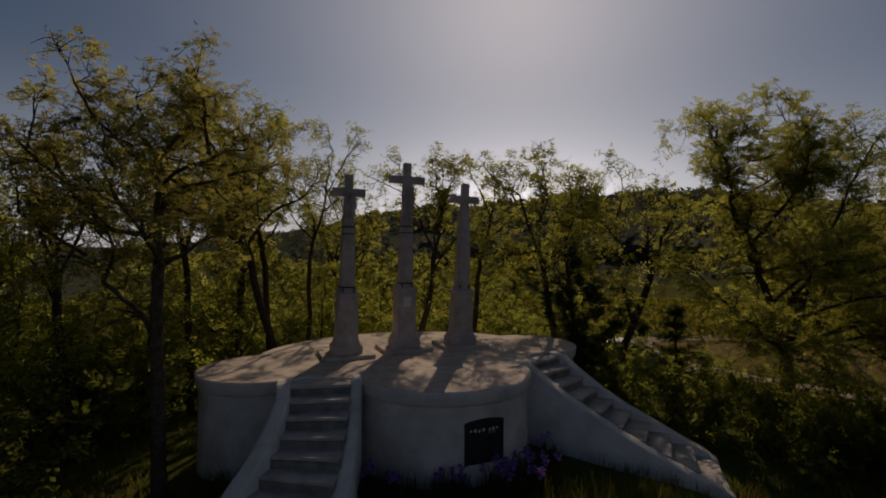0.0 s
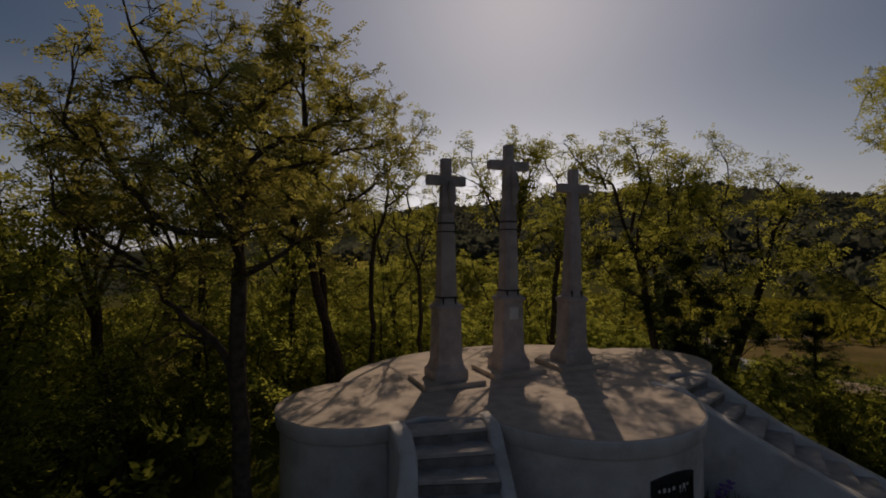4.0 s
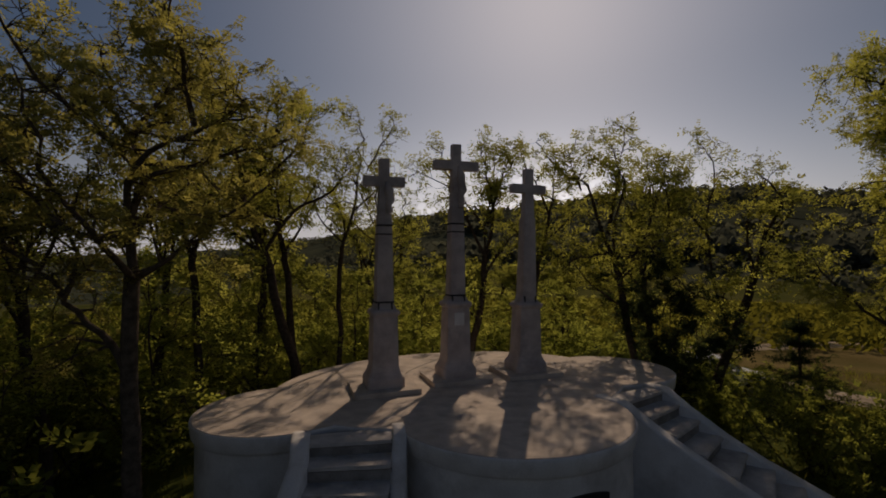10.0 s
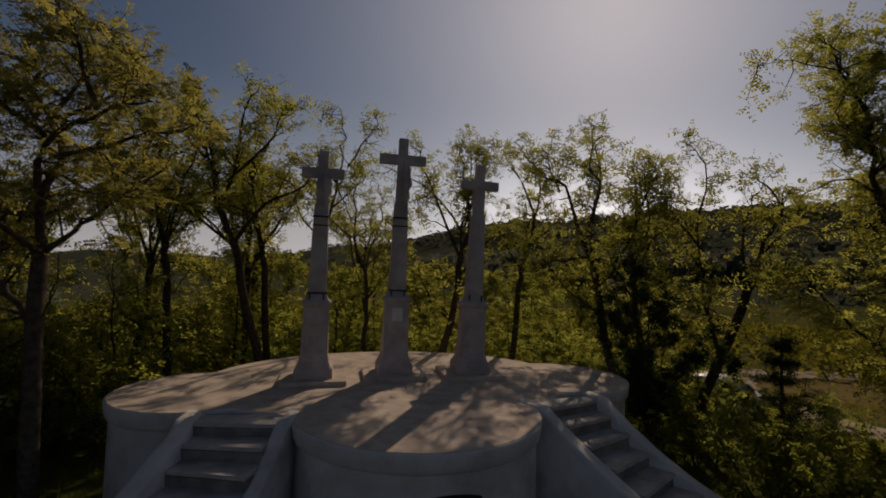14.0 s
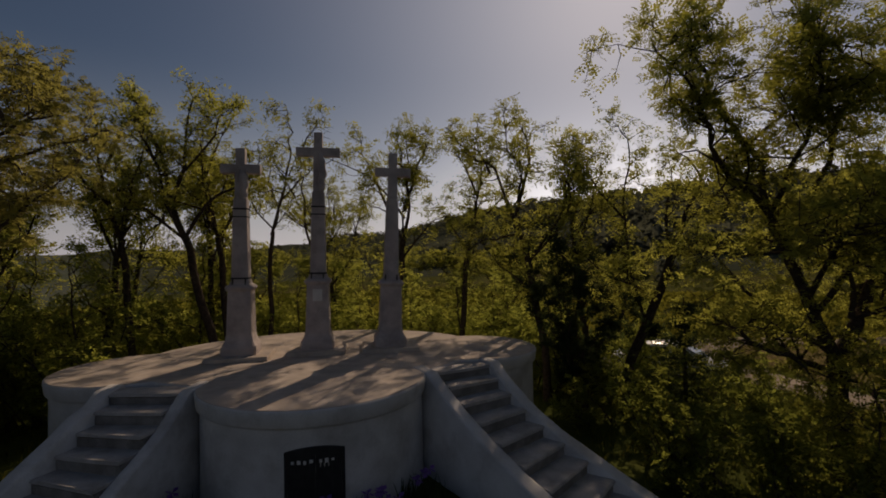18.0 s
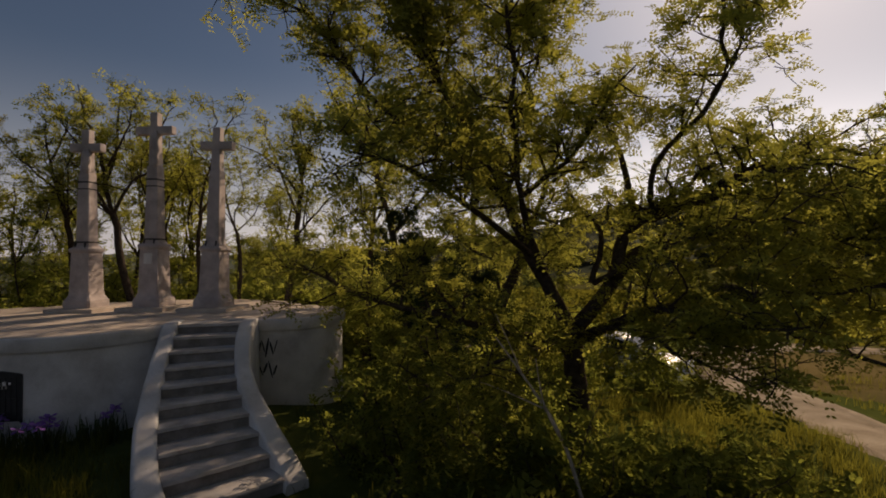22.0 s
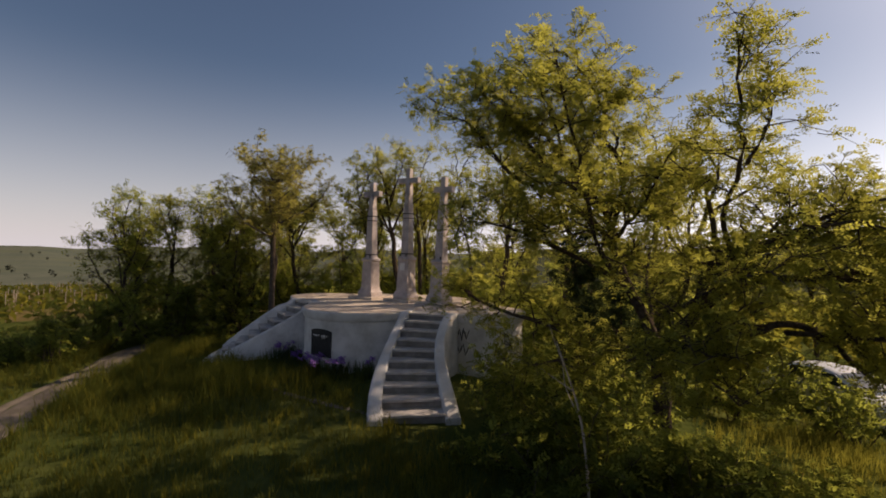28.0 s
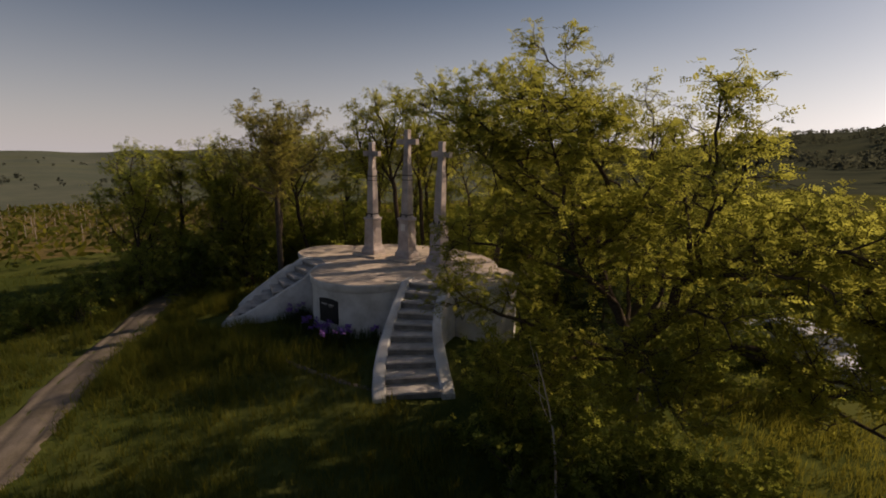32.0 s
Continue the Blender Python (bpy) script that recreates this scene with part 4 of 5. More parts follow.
for src, x, y, turn, k, kz in ((bare_tree, -2.9, 17.1, 210, 0.9, 0.84), (upright, 1.6, 18.4, 160, 0.95, 0.92), (fork_tree, 5.0, 18.6, 120, 0.95, 0.93),
                               (upright, -7.2, 13.6, 60, 0.95, 0.98), (fork_tree, -8.0, 10.8, 250, 0.92, 0.86), (fork_tree, -10.2, 5.6, 20, 0.95, 0.80), (far_tree, -12.5, 11.5, 300, 1.0, 0.95),
                               (fork_tree, -8.5, 14.6, 80, 0.95, 0.95), (far_tree, -7.6, 18.4, 140, 1.0, 1.0), (far_tree, -11.5, 18.5, 190, 1.0, 1.0), (far_tree, -13.6, 15.0, 10, 0.95, 0.88),
                               (group_tree, -4.2, 20.4, 330, 0.9, 0.9), (far_tree, -17.5, 18.5, 120, 1.0, 0.9), 
                               (low_tree, 19.5, 25.0, 200, 0.9, 0.8), (round_crown, -9.4, 7.4, 200, 0.8, 0.72),
                               (far_tree, -11.4, 8.0, 250, 0.9, 0.75), (fork_tree, -6.9, 17.0, 290, 0.9, 0.98)):
    again(src, x, y, turn, k, kz)

green = stand(locust("locust_tree", 97, "bushy green locust tree beside the farm track", 60, [(0, 0, -0.3), (0.05, 0, 0.7), (0.0, 0.05, 1.4), (0.05, 0, 2.0)], [
    ([(0.05, 0, 1.9), (0.2, 0, 3.4), (0.0, 0, 4.8), (0.2, 0, 6.3)], 0.06, 1.2),
    ([(0.05, 0, 1.7), (0.9, 0.2, 3.0), (1.5, 0.3, 4.4)], 0.045, 1.3),
    ([(0.0, 0, 1.8), (-0.9, -0.2, 3.2), (-1.5, -0.2, 4.7)], 0.045, 1.3),
    ([(0.1, 0, 3.0), (0.8, -0.4, 4.3), (1.0, -0.6, 5.5)], 0.04, 1.2),
    ([(0.0, 0, 1.4), (0.8, -0.6, 2.1), (1.6, -0.9, 2.8)], 0.035, 1.2),
    ([(0.1, 0, 3.4), (-0.6, 0.4, 4.6), (-0.8, 0.5, 5.8)], 0.04, 1.2),
], 0.085, sub=8, clear=0.2, mat=LEAF_GREEN), -9.2, 3.9)
for x, y, turn, k, kz in ((-9.4, 7.3, 110, 1.0, 1.05), (-11.4, 4.4, 300, 1.0, 1.0), (-7.4, 8.0, 250, 0.8, 0.8), (-10.6, 9.2, 20, 1.0, 1.0)):
    again(green, x, y, turn, k, kz)
for x, y, turn, k, kz in ((-11, 26, 10, 0.9, 0.72), (-7.5, 27.5, 130, 0.95, 0.64), (-3.5, 27, 220, 0.9, 0.64), (-1, 30, 40, 1.0, 0.70), (2.2, 28.5, 300, 0.95, 0.66),
                               (4.5, 31, 90, 1.0, 0.68), (0.8, 34, 170, 1.0, 0.72), (-5.5, 33, 260, 1.0, 0.72), (-10, 32, 20, 1.0, 0.68), (-15, 28, 80, 1.0, 0.7), (7.8, 30, 200, 0.9, 0.66)):
    again(far_tree, x, y, turn, k, kz)


# young locusts that fill the space under and behind the tall ones
young = stand(locust("young_locust", 98, "young locust tree, leafy from near the ground", 0, [(0, 0, -0.3), (0.03, 0, 0.4), (-0.03, 0.03, 0.8), (0.02, 0, 1.2)], [
    ([(0.02, 0, 1.1), (0.15, 0.1, 2.0), (0.0, 0, 3.0), (0.2, 0, 4.0)], 0.035, 1.2),
    ([(0.0, 0, 0.9), (0.7, 0.1, 1.7), (1.1, 0.2, 2.7)], 0.028, 1.3),
    ([(0.0, 0, 0.8), (-0.7, -0.1, 1.6), (-1.2, -0.1, 2.5)], 0.028, 1.3),
    ([(0.0, 0, 0.6), (0.3, -0.7, 1.2), (0.6, -1.2, 1.8)], 0.022, 1.2),
    ([(0.0, 0, 0.7), (-0.3, 0.8, 1.4), (-0.5, 1.2, 2.2)], 0.022, 1.2),
], 0.045, sub=7, clear=0.15, reach=0.75, mat=LEAF_GREEN, round_too=0, group="young locust trees"), -3.6, 19.0)
for x, y, turn, k, kz in ((-1.0, 19.6, 40, 1.0, 0.9), (0.8, 20.4, 160, 1.0, 0.85), (2.6, 19.8, 250, 1.0, 0.9), (4.4, 20.6, 90, 1.0, 0.85), (6.6, 19.2, 10, 0.9, 0.7), (-6.2, 19.8, 300, 1.0, 1.0),
                          (-8.4, 20.6, 200, 1.1, 1.0), (-10.4, 17.0, 120, 1.1, 1.0), (-12.8, 18.8, 20, 1.1, 1.0), (-10.0, 13.0, 60, 1.0, 0.8), (-8.6, 14.6, 330, 0.9, 0.8), (-14.8, 13.2, 80, 1.1, 0.9),
                          (-2.0, 22.4, 270, 1.1, 1.0), (1.6, 23.0, 50, 1.1, 1.0), (-5.0, 23.2, 100, 1.1, 1.0), (-15.6, 9.4, 140, 1.1, 0.9), (-10.8, 11.4, 240, 1.0, 0.8), (3.0, 24.0, 190, 1.1, 1.0),
                          (-7.4, 12.4, 30, 1.2, 1.1), (-9.2, 11.2, 190, 1.3, 1.1), (-6.6, 15.9, 80, 1.2, 1.15), (-8.4, 18.4, 310, 1.3, 1.2), (-11.2, 14.6, 150, 1.3, 1.2), (-9.4, 15.8, 220, 1.3, 1.2), (-12.6, 10.4, 10, 1.3, 1.1),
                          (-2.2, 18.2, 110, 1.0, 0.95), (0.9, 18.6, 340, 1.0, 0.9), (-4.4, 17.8, 60, 1.1, 1.0)):
    again(young, x, y, turn, k, kz)


def shrub(name, seed, tall, wide, mat, label, stems=9, per=3, leaf_size=0.22, group="shrubs under the trees", leaflet=0.4):
    """A bush of many thin stems, leafy all over."""
    rng = np.random.RandomState(seed)
    ob = thing(name, Matrix(), label, "shrub", group)
    pieces, tips, ways = [], [], []
    for k in range(stems):
        a = rng.uniform(0, 6.28)
        d = np.array([math.cos(a) * wide * rng.uniform(0.2, 1), math.sin(a) * wide * rng.uniform(0.2, 1), tall * rng.uniform(0.6, 1.1)])
        st = wander(rng, (rng.randn() * wide * 0.15, rng.randn() * wide * 0.15, -0.1), d, np.linalg.norm(d), 8, 0.5)
        pieces.append(tube(st, np.linspace(0.022, 0.005, 9), 5))
        for j in range(8):
            i = rng.randint(2, 9)
            tw = wander(rng, st[i], rng.randn(3) * np.array([1, 1, 0.6]) + np.array([0, 0, 0.2]), rng.uniform(0.3, 0.6) * wide * 0.6, 3, 0.7)
            pieces.append(tube(tw, np.linspace(0.008, 0.003, 4), 3))
            w = (tw[-1] - tw[-2]) / np.linalg.norm(tw[-1] - tw[-2])
            tips += [tw[-1], tw[1]]
            ways += [w, w]
        tips += list(st[4::2])
        ways += [d / np.linalg.norm(d)] * len(st[4::2])
    v, f = merged(pieces)
    tagged(part("stem_work", mesh_of("stem_work", v, f, BARK, True), BARK, ob), kind="stuff")
    v, f = tufts(rng, tips, ways, per, leaf_size, leaf_size * leaflet, 3)
    tagged(part("crown", mesh_of("crown", v, f, mat), mat, ob), kind="stuff")
    return ob


bush = stand(shrub("shrub", 71, 1.9, 1.2, LEAF_LUSH, "leafy green locust shrub in long grass"), 9.6, 10.4)
bush_b = stand(shrub("shrub", 72, 1.4, 1.3, LEAF_LUSH, "low spreading green shrub", 9, 4, 0.2), 9.7, 9.5, 0, 0.85)
for src, x, y, turn, k in ((bush, 7.4, 11.2, 50, 1.0), 
                           (bush, 6.3, 13.2, 20, 1.0), (bush_b, 5.5, 15.2, 80, 1.1), (bush_b, 4.2, 17.8, 10, 1.2), (bush, 1.2, 19.5, 60, 1.1),
                           (bush, -3.0, 20.0, 190, 1.2), (bush_b, -6.8, 16.5, 30, 1.2), (bush, -9.0, 13.0, 70, 1.2), (bush_b, -8.0, 7.6, 150, 1.1), (bush, -10.8, 6.2, 20, 1.2),
                           (bush_b, -6.4, 7.0, 280, 0.8), (bush, -13.0, 8.6, 250, 1.4), (bush_b, -12.6, 13.6, 330, 1.4), (bush, -15.0, 6.5, 110, 1.3), (bush_b, -4.6, 18.2, 210, 1.1), (bush, 6.8, 20.4, 270, 1.1),
                           (bush_b, -0.6, 20.6, 170, 1.2), (bush, -7.0, 19.8, 20, 1.2), (bush, -8.6, 17.4, 80, 1.1), (bush_b, -10.6, 10.2, 80, 1.4), (bush, 3.4, 19.2, 130, 1.2), (bush_b, 8.0, 17.6, 40, 1.0), (bush, -14.4, 17.2, 60, 1.5), (bush_b, -16.0, 14.6, 100, 1.6), (bush, -11.8, 4.2, 40, 1.1), (bush_b, -9.6, 3.9, 90, 1.0), (bush, -12.0, 15.6, 10, 1.3), (bush, -8.2, 5.9, 200, 1.5), (bush, -7.6, 8.2, 130, 1.6), (bush_b, 9.9, 11.6, 10, 0.8), (bush, 8.4, 11.7, 190, 0.62), (bush_b, 9.2, 19.8, 300, 0.9), (bush, 10.1, 18.6, 30, 0.85), (bush_b, 8.0, 20.9, 130, 1.0),
                           (bush, -5.6, 2.2, 30, 0.9), (bush_b, -5.9, 0.8, 200, 0.9), (bush, -6.4, -0.5, 100, 0.5), (bush, -7.3, 3.1, 300, 1.1), (bush_b, -8.6, 1.9, 60, 1.2), (bush, -7.9, 0.7, 250, 0.55), (bush_b, 10.7, 12.5, 240, 0.85), (bush, 11.5, 13.6, 160, 0.5), (bush, 7.9, 12.6, 300, 0.9), (bush, -5.4, 17.4, 80, 0.9), (bush, 6.2, 11.9, 160, 0.8), (bush, -1.7, 18.4, 10, 0.8), (bush, 0.5, 17.6, 200, 0.7), (bush, 2.3, 18.3, 120, 0.85), (bush_b, -3.6, 17.6, 40, 1.0), (bush, 5.2, 18.0, 260, 0.9), (bush, 9.9, 12.5, 30, 0.6), (bush_b, 10.3, 12.0, 130, 1.0), (bush, 10.6, 11.3, 220, 0.8), (bush_b, 8.9, 11.0, 70, 0.9), (bush, 9.7, 11.3, 150, 0.75), (bush, 10.5, 12.9, 20, 0.55), (bush_b, 11.1, 12.9, 200, 0.9), (bush_b, 11.0, 14.2, 310, 0.6), (bush_b, 8.2, 10.6, 250, 0.9), (bush, 8.2, 13.8, 40, 0.8)):
    again(src, x, y, turn, k)
dark = stand(shrub("juniper", 81, 4.4, 0.75, NEEDLE, "dark dense juniper among the locust trees", 24, 9, 0.2, "evergreens"), 4.8, 16.3)


def conifer(name, seed, tall, wide, label):
    rng = np.random.RandomState(seed)
    ob = thing(name, Matrix(), label, "tree", "evergreens")
    tr = np.array([(0, 0, -0.2), (0.01, 0, tall * 0.5), (0, 0, tall)])
    v, f = tube(tr, [0.06, 0.04, 0.008], 6)
    part("trunk", mesh_of("trunk", v, f, BARK, True), BARK, ob)
    pieces, anchors, ways = [], [], []
    for k in range(56):
        z = tall * (0.06 + 0.92 * (k // 7 * 7 + k % 7 * 0.35) / 56)
        a = k * 2.4 + rng.uniform(-0.3, 0.3)
        L = wide * (1 - z / tall) * rng.uniform(0.7, 1.1) + 0.06
        br = wander(rng, (0, 0, z), (math.cos(a), math.sin(a), 0.15), L, 5, 0.2, 0.1)
        pieces.append(tube(br, np.linspace(0.012, 0.004, 6), 4))
        anchors.extend(br[1:])
        anchors.extend((br[1:] + br[:-1]) / 2)
        ways.extend([(math.cos(a), math.sin(a), 0.15)] * (2 * len(br) - 2))
    v, f = merged(pieces)
    tagged(part("branch_work", mesh_of("branch_work", v, f, BARK, True), BARK, ob), kind="stuff")
    v, f = tufts(rng, anchors, ways, 5, 0.15, 0.045, 3, 0.03, 0.5, 0.1)
    tagged(part("needles", mesh_of("needles", v, f, NEEDLE), NEEDLE, ob), kind="stuff")
    return ob


stand(conifer("spruce", 91, 3.2, 1.5, "young dark spruce beside the staircase"), 6.85, 14.6)

# a dead sapling leaning out of the shrubs
DRY_WOOD = material("bleached_wood", (0.26, 0.22, 0.17), (0.44, 0.39, 0.32), 12, 60, 0.9, 0.5, object_space=True)
sapling = thing("dead_sapling", Matrix(), "bleached bare sapling leaning out of the shrubs", "dead tree")
for name, points, r in (("stem", [(9.95, 10.15, -0.1), (9.62, 10.38, 0.85), (9.38, 10.46, 1.45), (8.95, 10.62, 1.95), (8.6, 10.76, 2.3)], 0.026),
                        ("twig", [(9.45, 10.44, 1.3), (9.28, 10.3, 1.75), (9.2, 10.3, 2.2)], 0.012),
                        ("twig", [(9.2, 10.52, 1.65), (8.8, 10.45, 1.8), (8.5, 10.5, 1.85)], 0.011),
                        ("twig", [(8.95, 10.62, 1.95), (8.85, 10.5, 2.3), (8.7, 10.5, 2.6)], 0.009)):
    line = curve_through(points)
    v, f = tube(line, np.linspace(r, r * 0.35, len(line)), 6)
    part(name, mesh_of(name, v, f, DRY_WOOD, True), DRY_WOOD, sapling)


# ---- things at the monument ----
def lobe_point(a, out, z, lobe=0):
    """A point on a lobe's wall at the angle a, out metres before it."""
    cx, cy, rr = LOBES[lobe]
    r = rr - 0.08 + out
    return (cx + r * math.cos(a), cy + r * math.sin(a), z)


def curved_panel(a0, a1, z0, z1f, out, depth, lobe=0, n=12):
    """A bent sheet on a lobe's wall, with an upper edge given by z1f."""
    bm = bmesh.new()
    cols = []
    for k in range(n + 1):
        a = a0 + (a1 - a0) * k / n
        cols.append([bm.verts.new(lobe_point(a, o, z, lobe)) for o, z in ((out, z0), (out, z1f(k / n)), (out - depth, z1f(k / n)), (out - depth, z0))])
    for c, d in zip(cols, cols[1:]):
        for i in range(4):
            j = (i + 1) % 4
            bm.faces.new((c[i], d[i], d[j], c[j]))
    bm.faces.new(cols[0])
    bm.faces.new(cols[-1][::-1])
    bmesh.ops.recalc_face_normals(bm, faces=bm.faces[:])
    return bm


gate = thing("iron_gate", SITE, "black iron double gate with pale unreadable lettering in the platform wall", "gate")
MID, HALF = radians(-90.0), 0.20


def arch(f):
    return 1.40 + 0.06 * (1 - (2 * f - 1) ** 2)


part("leaf", curved_panel(MID - HALF, MID - 0.004, 0.68, lambda f: arch(f / 2) - 0.03, 0.018, 0.03), GATE_IRON, gate)
part("leaf", curved_panel(MID + 0.004, MID + HALF, 0.68, lambda f: arch(0.5 + f / 2) - 0.03, 0.018, 0.03), GATE_IRON, gate)
part("lintel", curved_panel(MID - HALF - 0.02, MID + HALF + 0.02, 1.37, lambda f: arch(f) + 0.02, 0.035, 0.05), GATE_IRON, gate)
for a in (MID - HALF - 0.012, MID + HALF + 0.012):
    part("jamb", curved_panel(a - 0.010, a + 0.010, 0.66, lambda f: 1.41, 0.030, 0.045, n=2), GATE_IRON, gate)
for z in (0.72, 1.02):
    part("rail", curved_panel(MID - HALF, MID + HALF, z, lambda f, z=z: z + 0.025, 0.028, 0.02), GATE_IRON, gate)
for k in range(9):
    a = MID - HALF + (k + 0.5) * 2 * HALF / 9
    part("bar", curved_panel(a - 0.0035, a + 0.0035, 0.70, lambda f: 1.38, 0.030, 0.012, n=1), GATE_IRON, gate)
for k, u in enumerate((-0.16, -0.115, -0.072, -0.026, 0.042, 0.085, 0.13)):
    w = 0.0095 + 0.0035 * (k % 2)
    part("lettering", curved_panel(MID + u - w, MID + u + w, 1.265 - 0.008 * (k % 3), lambda f, k=k: 1.30 + 0.01 * (k % 2), 0.036, 0.008, n=1), PLATE_WHITE, gate, "pale unreadable lettering")
for u in (0.04, 0.07, 0.10):
    part("lettering", curved_panel(MID + u - 0.004, MID + u + 0.004, 1.20, lambda f: 1.245, 0.036, 0.008, n=1), STEP_STONE, gate, "faint unreadable lettering")

graffiti = thing("graffiti", SITE, "black sprayed unreadable marks on the whitewashed wall", "graffiti")
for low, high, lean, marks in ((1.22, 1.60, 0.05, ((-97, 0.9), (-93, 1.3), (-89.5, 0.8), (-86, 1.2), (-82, 1.0), (-78.5, 0.7))), (0.80, 1.14, -0.06, ((-96, 1.2), (-91.5, 0.8), (-87.5, 1.3), (-83, 0.9), (-79, 1.1)))):
    for k, (a, wide) in enumerate(marks):
        foot, head = low + 0.05 * (k % 3), high - 0.04 * ((k * 2) % 3)
        line = [lobe_point(radians(a) + lean * (1 if k % 2 else -1) * (q - 0.5), 0.004, foot + (head - foot) * q, 2) for q in np.linspace(0, 1, 7)]
        v, f = tube(np.array(line), 0.017 * wide * np.array([0.5, 0.9, 1.1, 1.0, 1.1, 0.9, 0.5]), 6)
        part("stroke", mesh_of("stroke", v, f, INK, True), INK, graffiti)

PETAL = leaf_material("iris_petal", (0.17, 0.07, 0.32), (0.38, 0.22, 0.58), (0.40, 0.20, 0.60), 0.4)
IRIS_LEAF = leaf_material("iris_leaf", (0.035, 0.055, 0.028), (0.070, 0.095, 0.045), (0.17, 0.21, 0.07), 0.4)


def blades(rng, roots, tall, wide, lean):
    """Grass-like blades: two quads each, bent over."""
    n = len(roots)
    a = rng.uniform(0, 2 * np.pi, n)
    s = np.stack([np.cos(a), np.sin(a), np.zeros(n)], 1)
    b = a + rng.uniform(-0.9, 0.9, n) + 1.57
    d = np.stack([np.cos(b), np.sin(b), np.zeros(n)], 1) * (lean * rng.uniform(0.3, 1.3, n))[:, None]
    h = (tall * rng.uniform(0.55, 1.25, n))[:, None]
    w = (wide * rng.uniform(0.7, 1.3, n))[:, None]
    up = np.array([[0, 0, 1.0]])
    m = roots + up * h * 0.58 + d * h * 0.28
    tip = roots + up * h + d * h * 0.9
    v = np.stack([roots - s * w, roots + s * w, m + s * w * 0.75, m - s * w * 0.75, tip + s * w * 0.15, tip - s * w * 0.15], 1).reshape(-1, 3)
    k = np.arange(n)[:, None] * 6
    f = np.concatenate([k + np.array([[0, 1, 2, 3]]), k + np.array([[3, 2, 4, 5]])])
    return v, f


def iris_clump(seed, x, y, wide, tall, flowers, label):
    rng = np.random.RandomState(seed)
    z = float(height(x, y))
    ob = thing("iris_clump", Matrix.Translation((x, y, z)), label, "flowers", "irises at the wall")
    roots = np.column_stack([rng.randn(150) * wide, rng.randn(150) * wide, np.full(150, -0.02)])
    v, f = blades(rng, roots, np.full(150, tall), np.full(150, 0.012), np.full(150, 0.25))
    tagged(part("leaf_tuft", mesh_of("leaf_tuft", v, f, IRIS_LEAF), IRIS_LEAF, ob), kind="stuff")
    for k in range(flowers):
        px, py, pz = rng.randn() * wide, rng.randn() * wide, tall * rng.uniform(0.95, 1.35)
        st, sf = tube(np.array([(px * 0.8, py * 0.8, 0), (px, py, pz)]), [0.006, 0.004], 4)
        quads = []
        for j in range(6):
            a = j * 1.047 + rng.rand()
            d = np.array([math.cos(a), math.sin(a), 0.5 if j % 2 else -0.45]) * 0.095
            s = np.array([-math.sin(a), math.cos(a), 0]) * 0.046
            c = np.array([px, py, pz])
            quads.append((np.array([c, c + d * 0.6 + s, c + d, c + d * 0.6 - s]), np.array([[0, 1, 2, 3]])))
        v, f = merged(quads)
        flower = part("flower", mesh_of("flower", v, f, PETAL), PETAL, ob, "purple iris flower")
        part("stalk", mesh_of("stalk", st, sf, IRIS_LEAF), IRIS_LEAF, flower)
    return ob


def local(u, w):
    p = SITE @ Vector((u, w, 0))
    return p.x, p.y


for k, (u, w, wd, n) in enumerate(((0.30, -4.40, 0.24, 16), (0.85, -4.15, 0.2, 9), (-0.75, -4.2, 0.18, 8), (-1.75, -3.9, 0.22, 4), (-2.1, -3.4, 0.18, 3), (1.5, -3.75, 0.16, 3))):
    iris_clump(100 + k, *local(u, w), wd, 0.4, n, "clump of purple irises against the white wall")

# ---- the car ----
CAR_PAINT = material("car_paint_white", (0.54, 0.55, 0.56), (0.64, 0.65, 0.66), 3, 200, 0.32, 0.0)
TYRE = material("tyre_rubber", (0.012, 0.012, 0.012), (0.03, 0.03, 0.03), 20, 90, 0.9, 0.3)
RIM = material("wheel_rim", (0.35, 0.35, 0.36), (0.5, 0.5, 0.52), 10, 90, 0.35, 0.0, 0.9)
CAR_GLASS = material("car_glass", (0.02, 0.025, 0.03), (0.04, 0.045, 0.05), 2, 50, 0.06, 0.0)
LAMP_GLASS = material("lamp_glass", (0.5, 0.5, 0.5), (0.7, 0.7, 0.7), 5, 50, 0.1, 0.0)
RED_GLASS = material("red_lamp_glass", (0.25, 0.01, 0.01), (0.4, 0.02, 0.02), 5, 50, 0.15, 0.0)
DARK_TRIM = material("dark_trim", (0.015, 0.015, 0.016), (0.03, 0.03, 0.03), 9, 90, 0.6, 0.1)


def shell(sections):
    """A skin over cross-sections across x: each (x, half width, bottom, top)."""
    rows = []
    for x, hw, zb, zt in sections:
        row = []
        for q in np.linspace(0, 1, 15):
            a = math.pi * q
            c, s = math.cos(a), math.sin(a)
            yy = hw * math.copysign(abs(c) ** 0.35, c)
            zz = zb + (zt - zb) * abs(s) ** 0.45
            row.append((x, yy, zz))
        rows.append(row)
    m_ = len(rows[0])
    v = [p for r in rows for p in r]
    f = [(a * m_ + b, a * m_ + b + 1, (a + 1) * m_ + b + 1, (a + 1) * m_ + b) for a in range(len(rows) - 1) for b in range(m_ - 1)]
    f += [tuple(range(m_)), tuple((len(rows) - 1) * m_ + b for b in range(m_))]
    bm = bmesh.new()
    vs = [bm.verts.new(p) for p in v]
    for q in f:
        bm.faces.new([vs[i] for i in q])
    bmesh.ops.recalc_face_normals(bm, faces=bm.faces[:])
    for q in bm.faces:
        q.smooth = True
    return bm


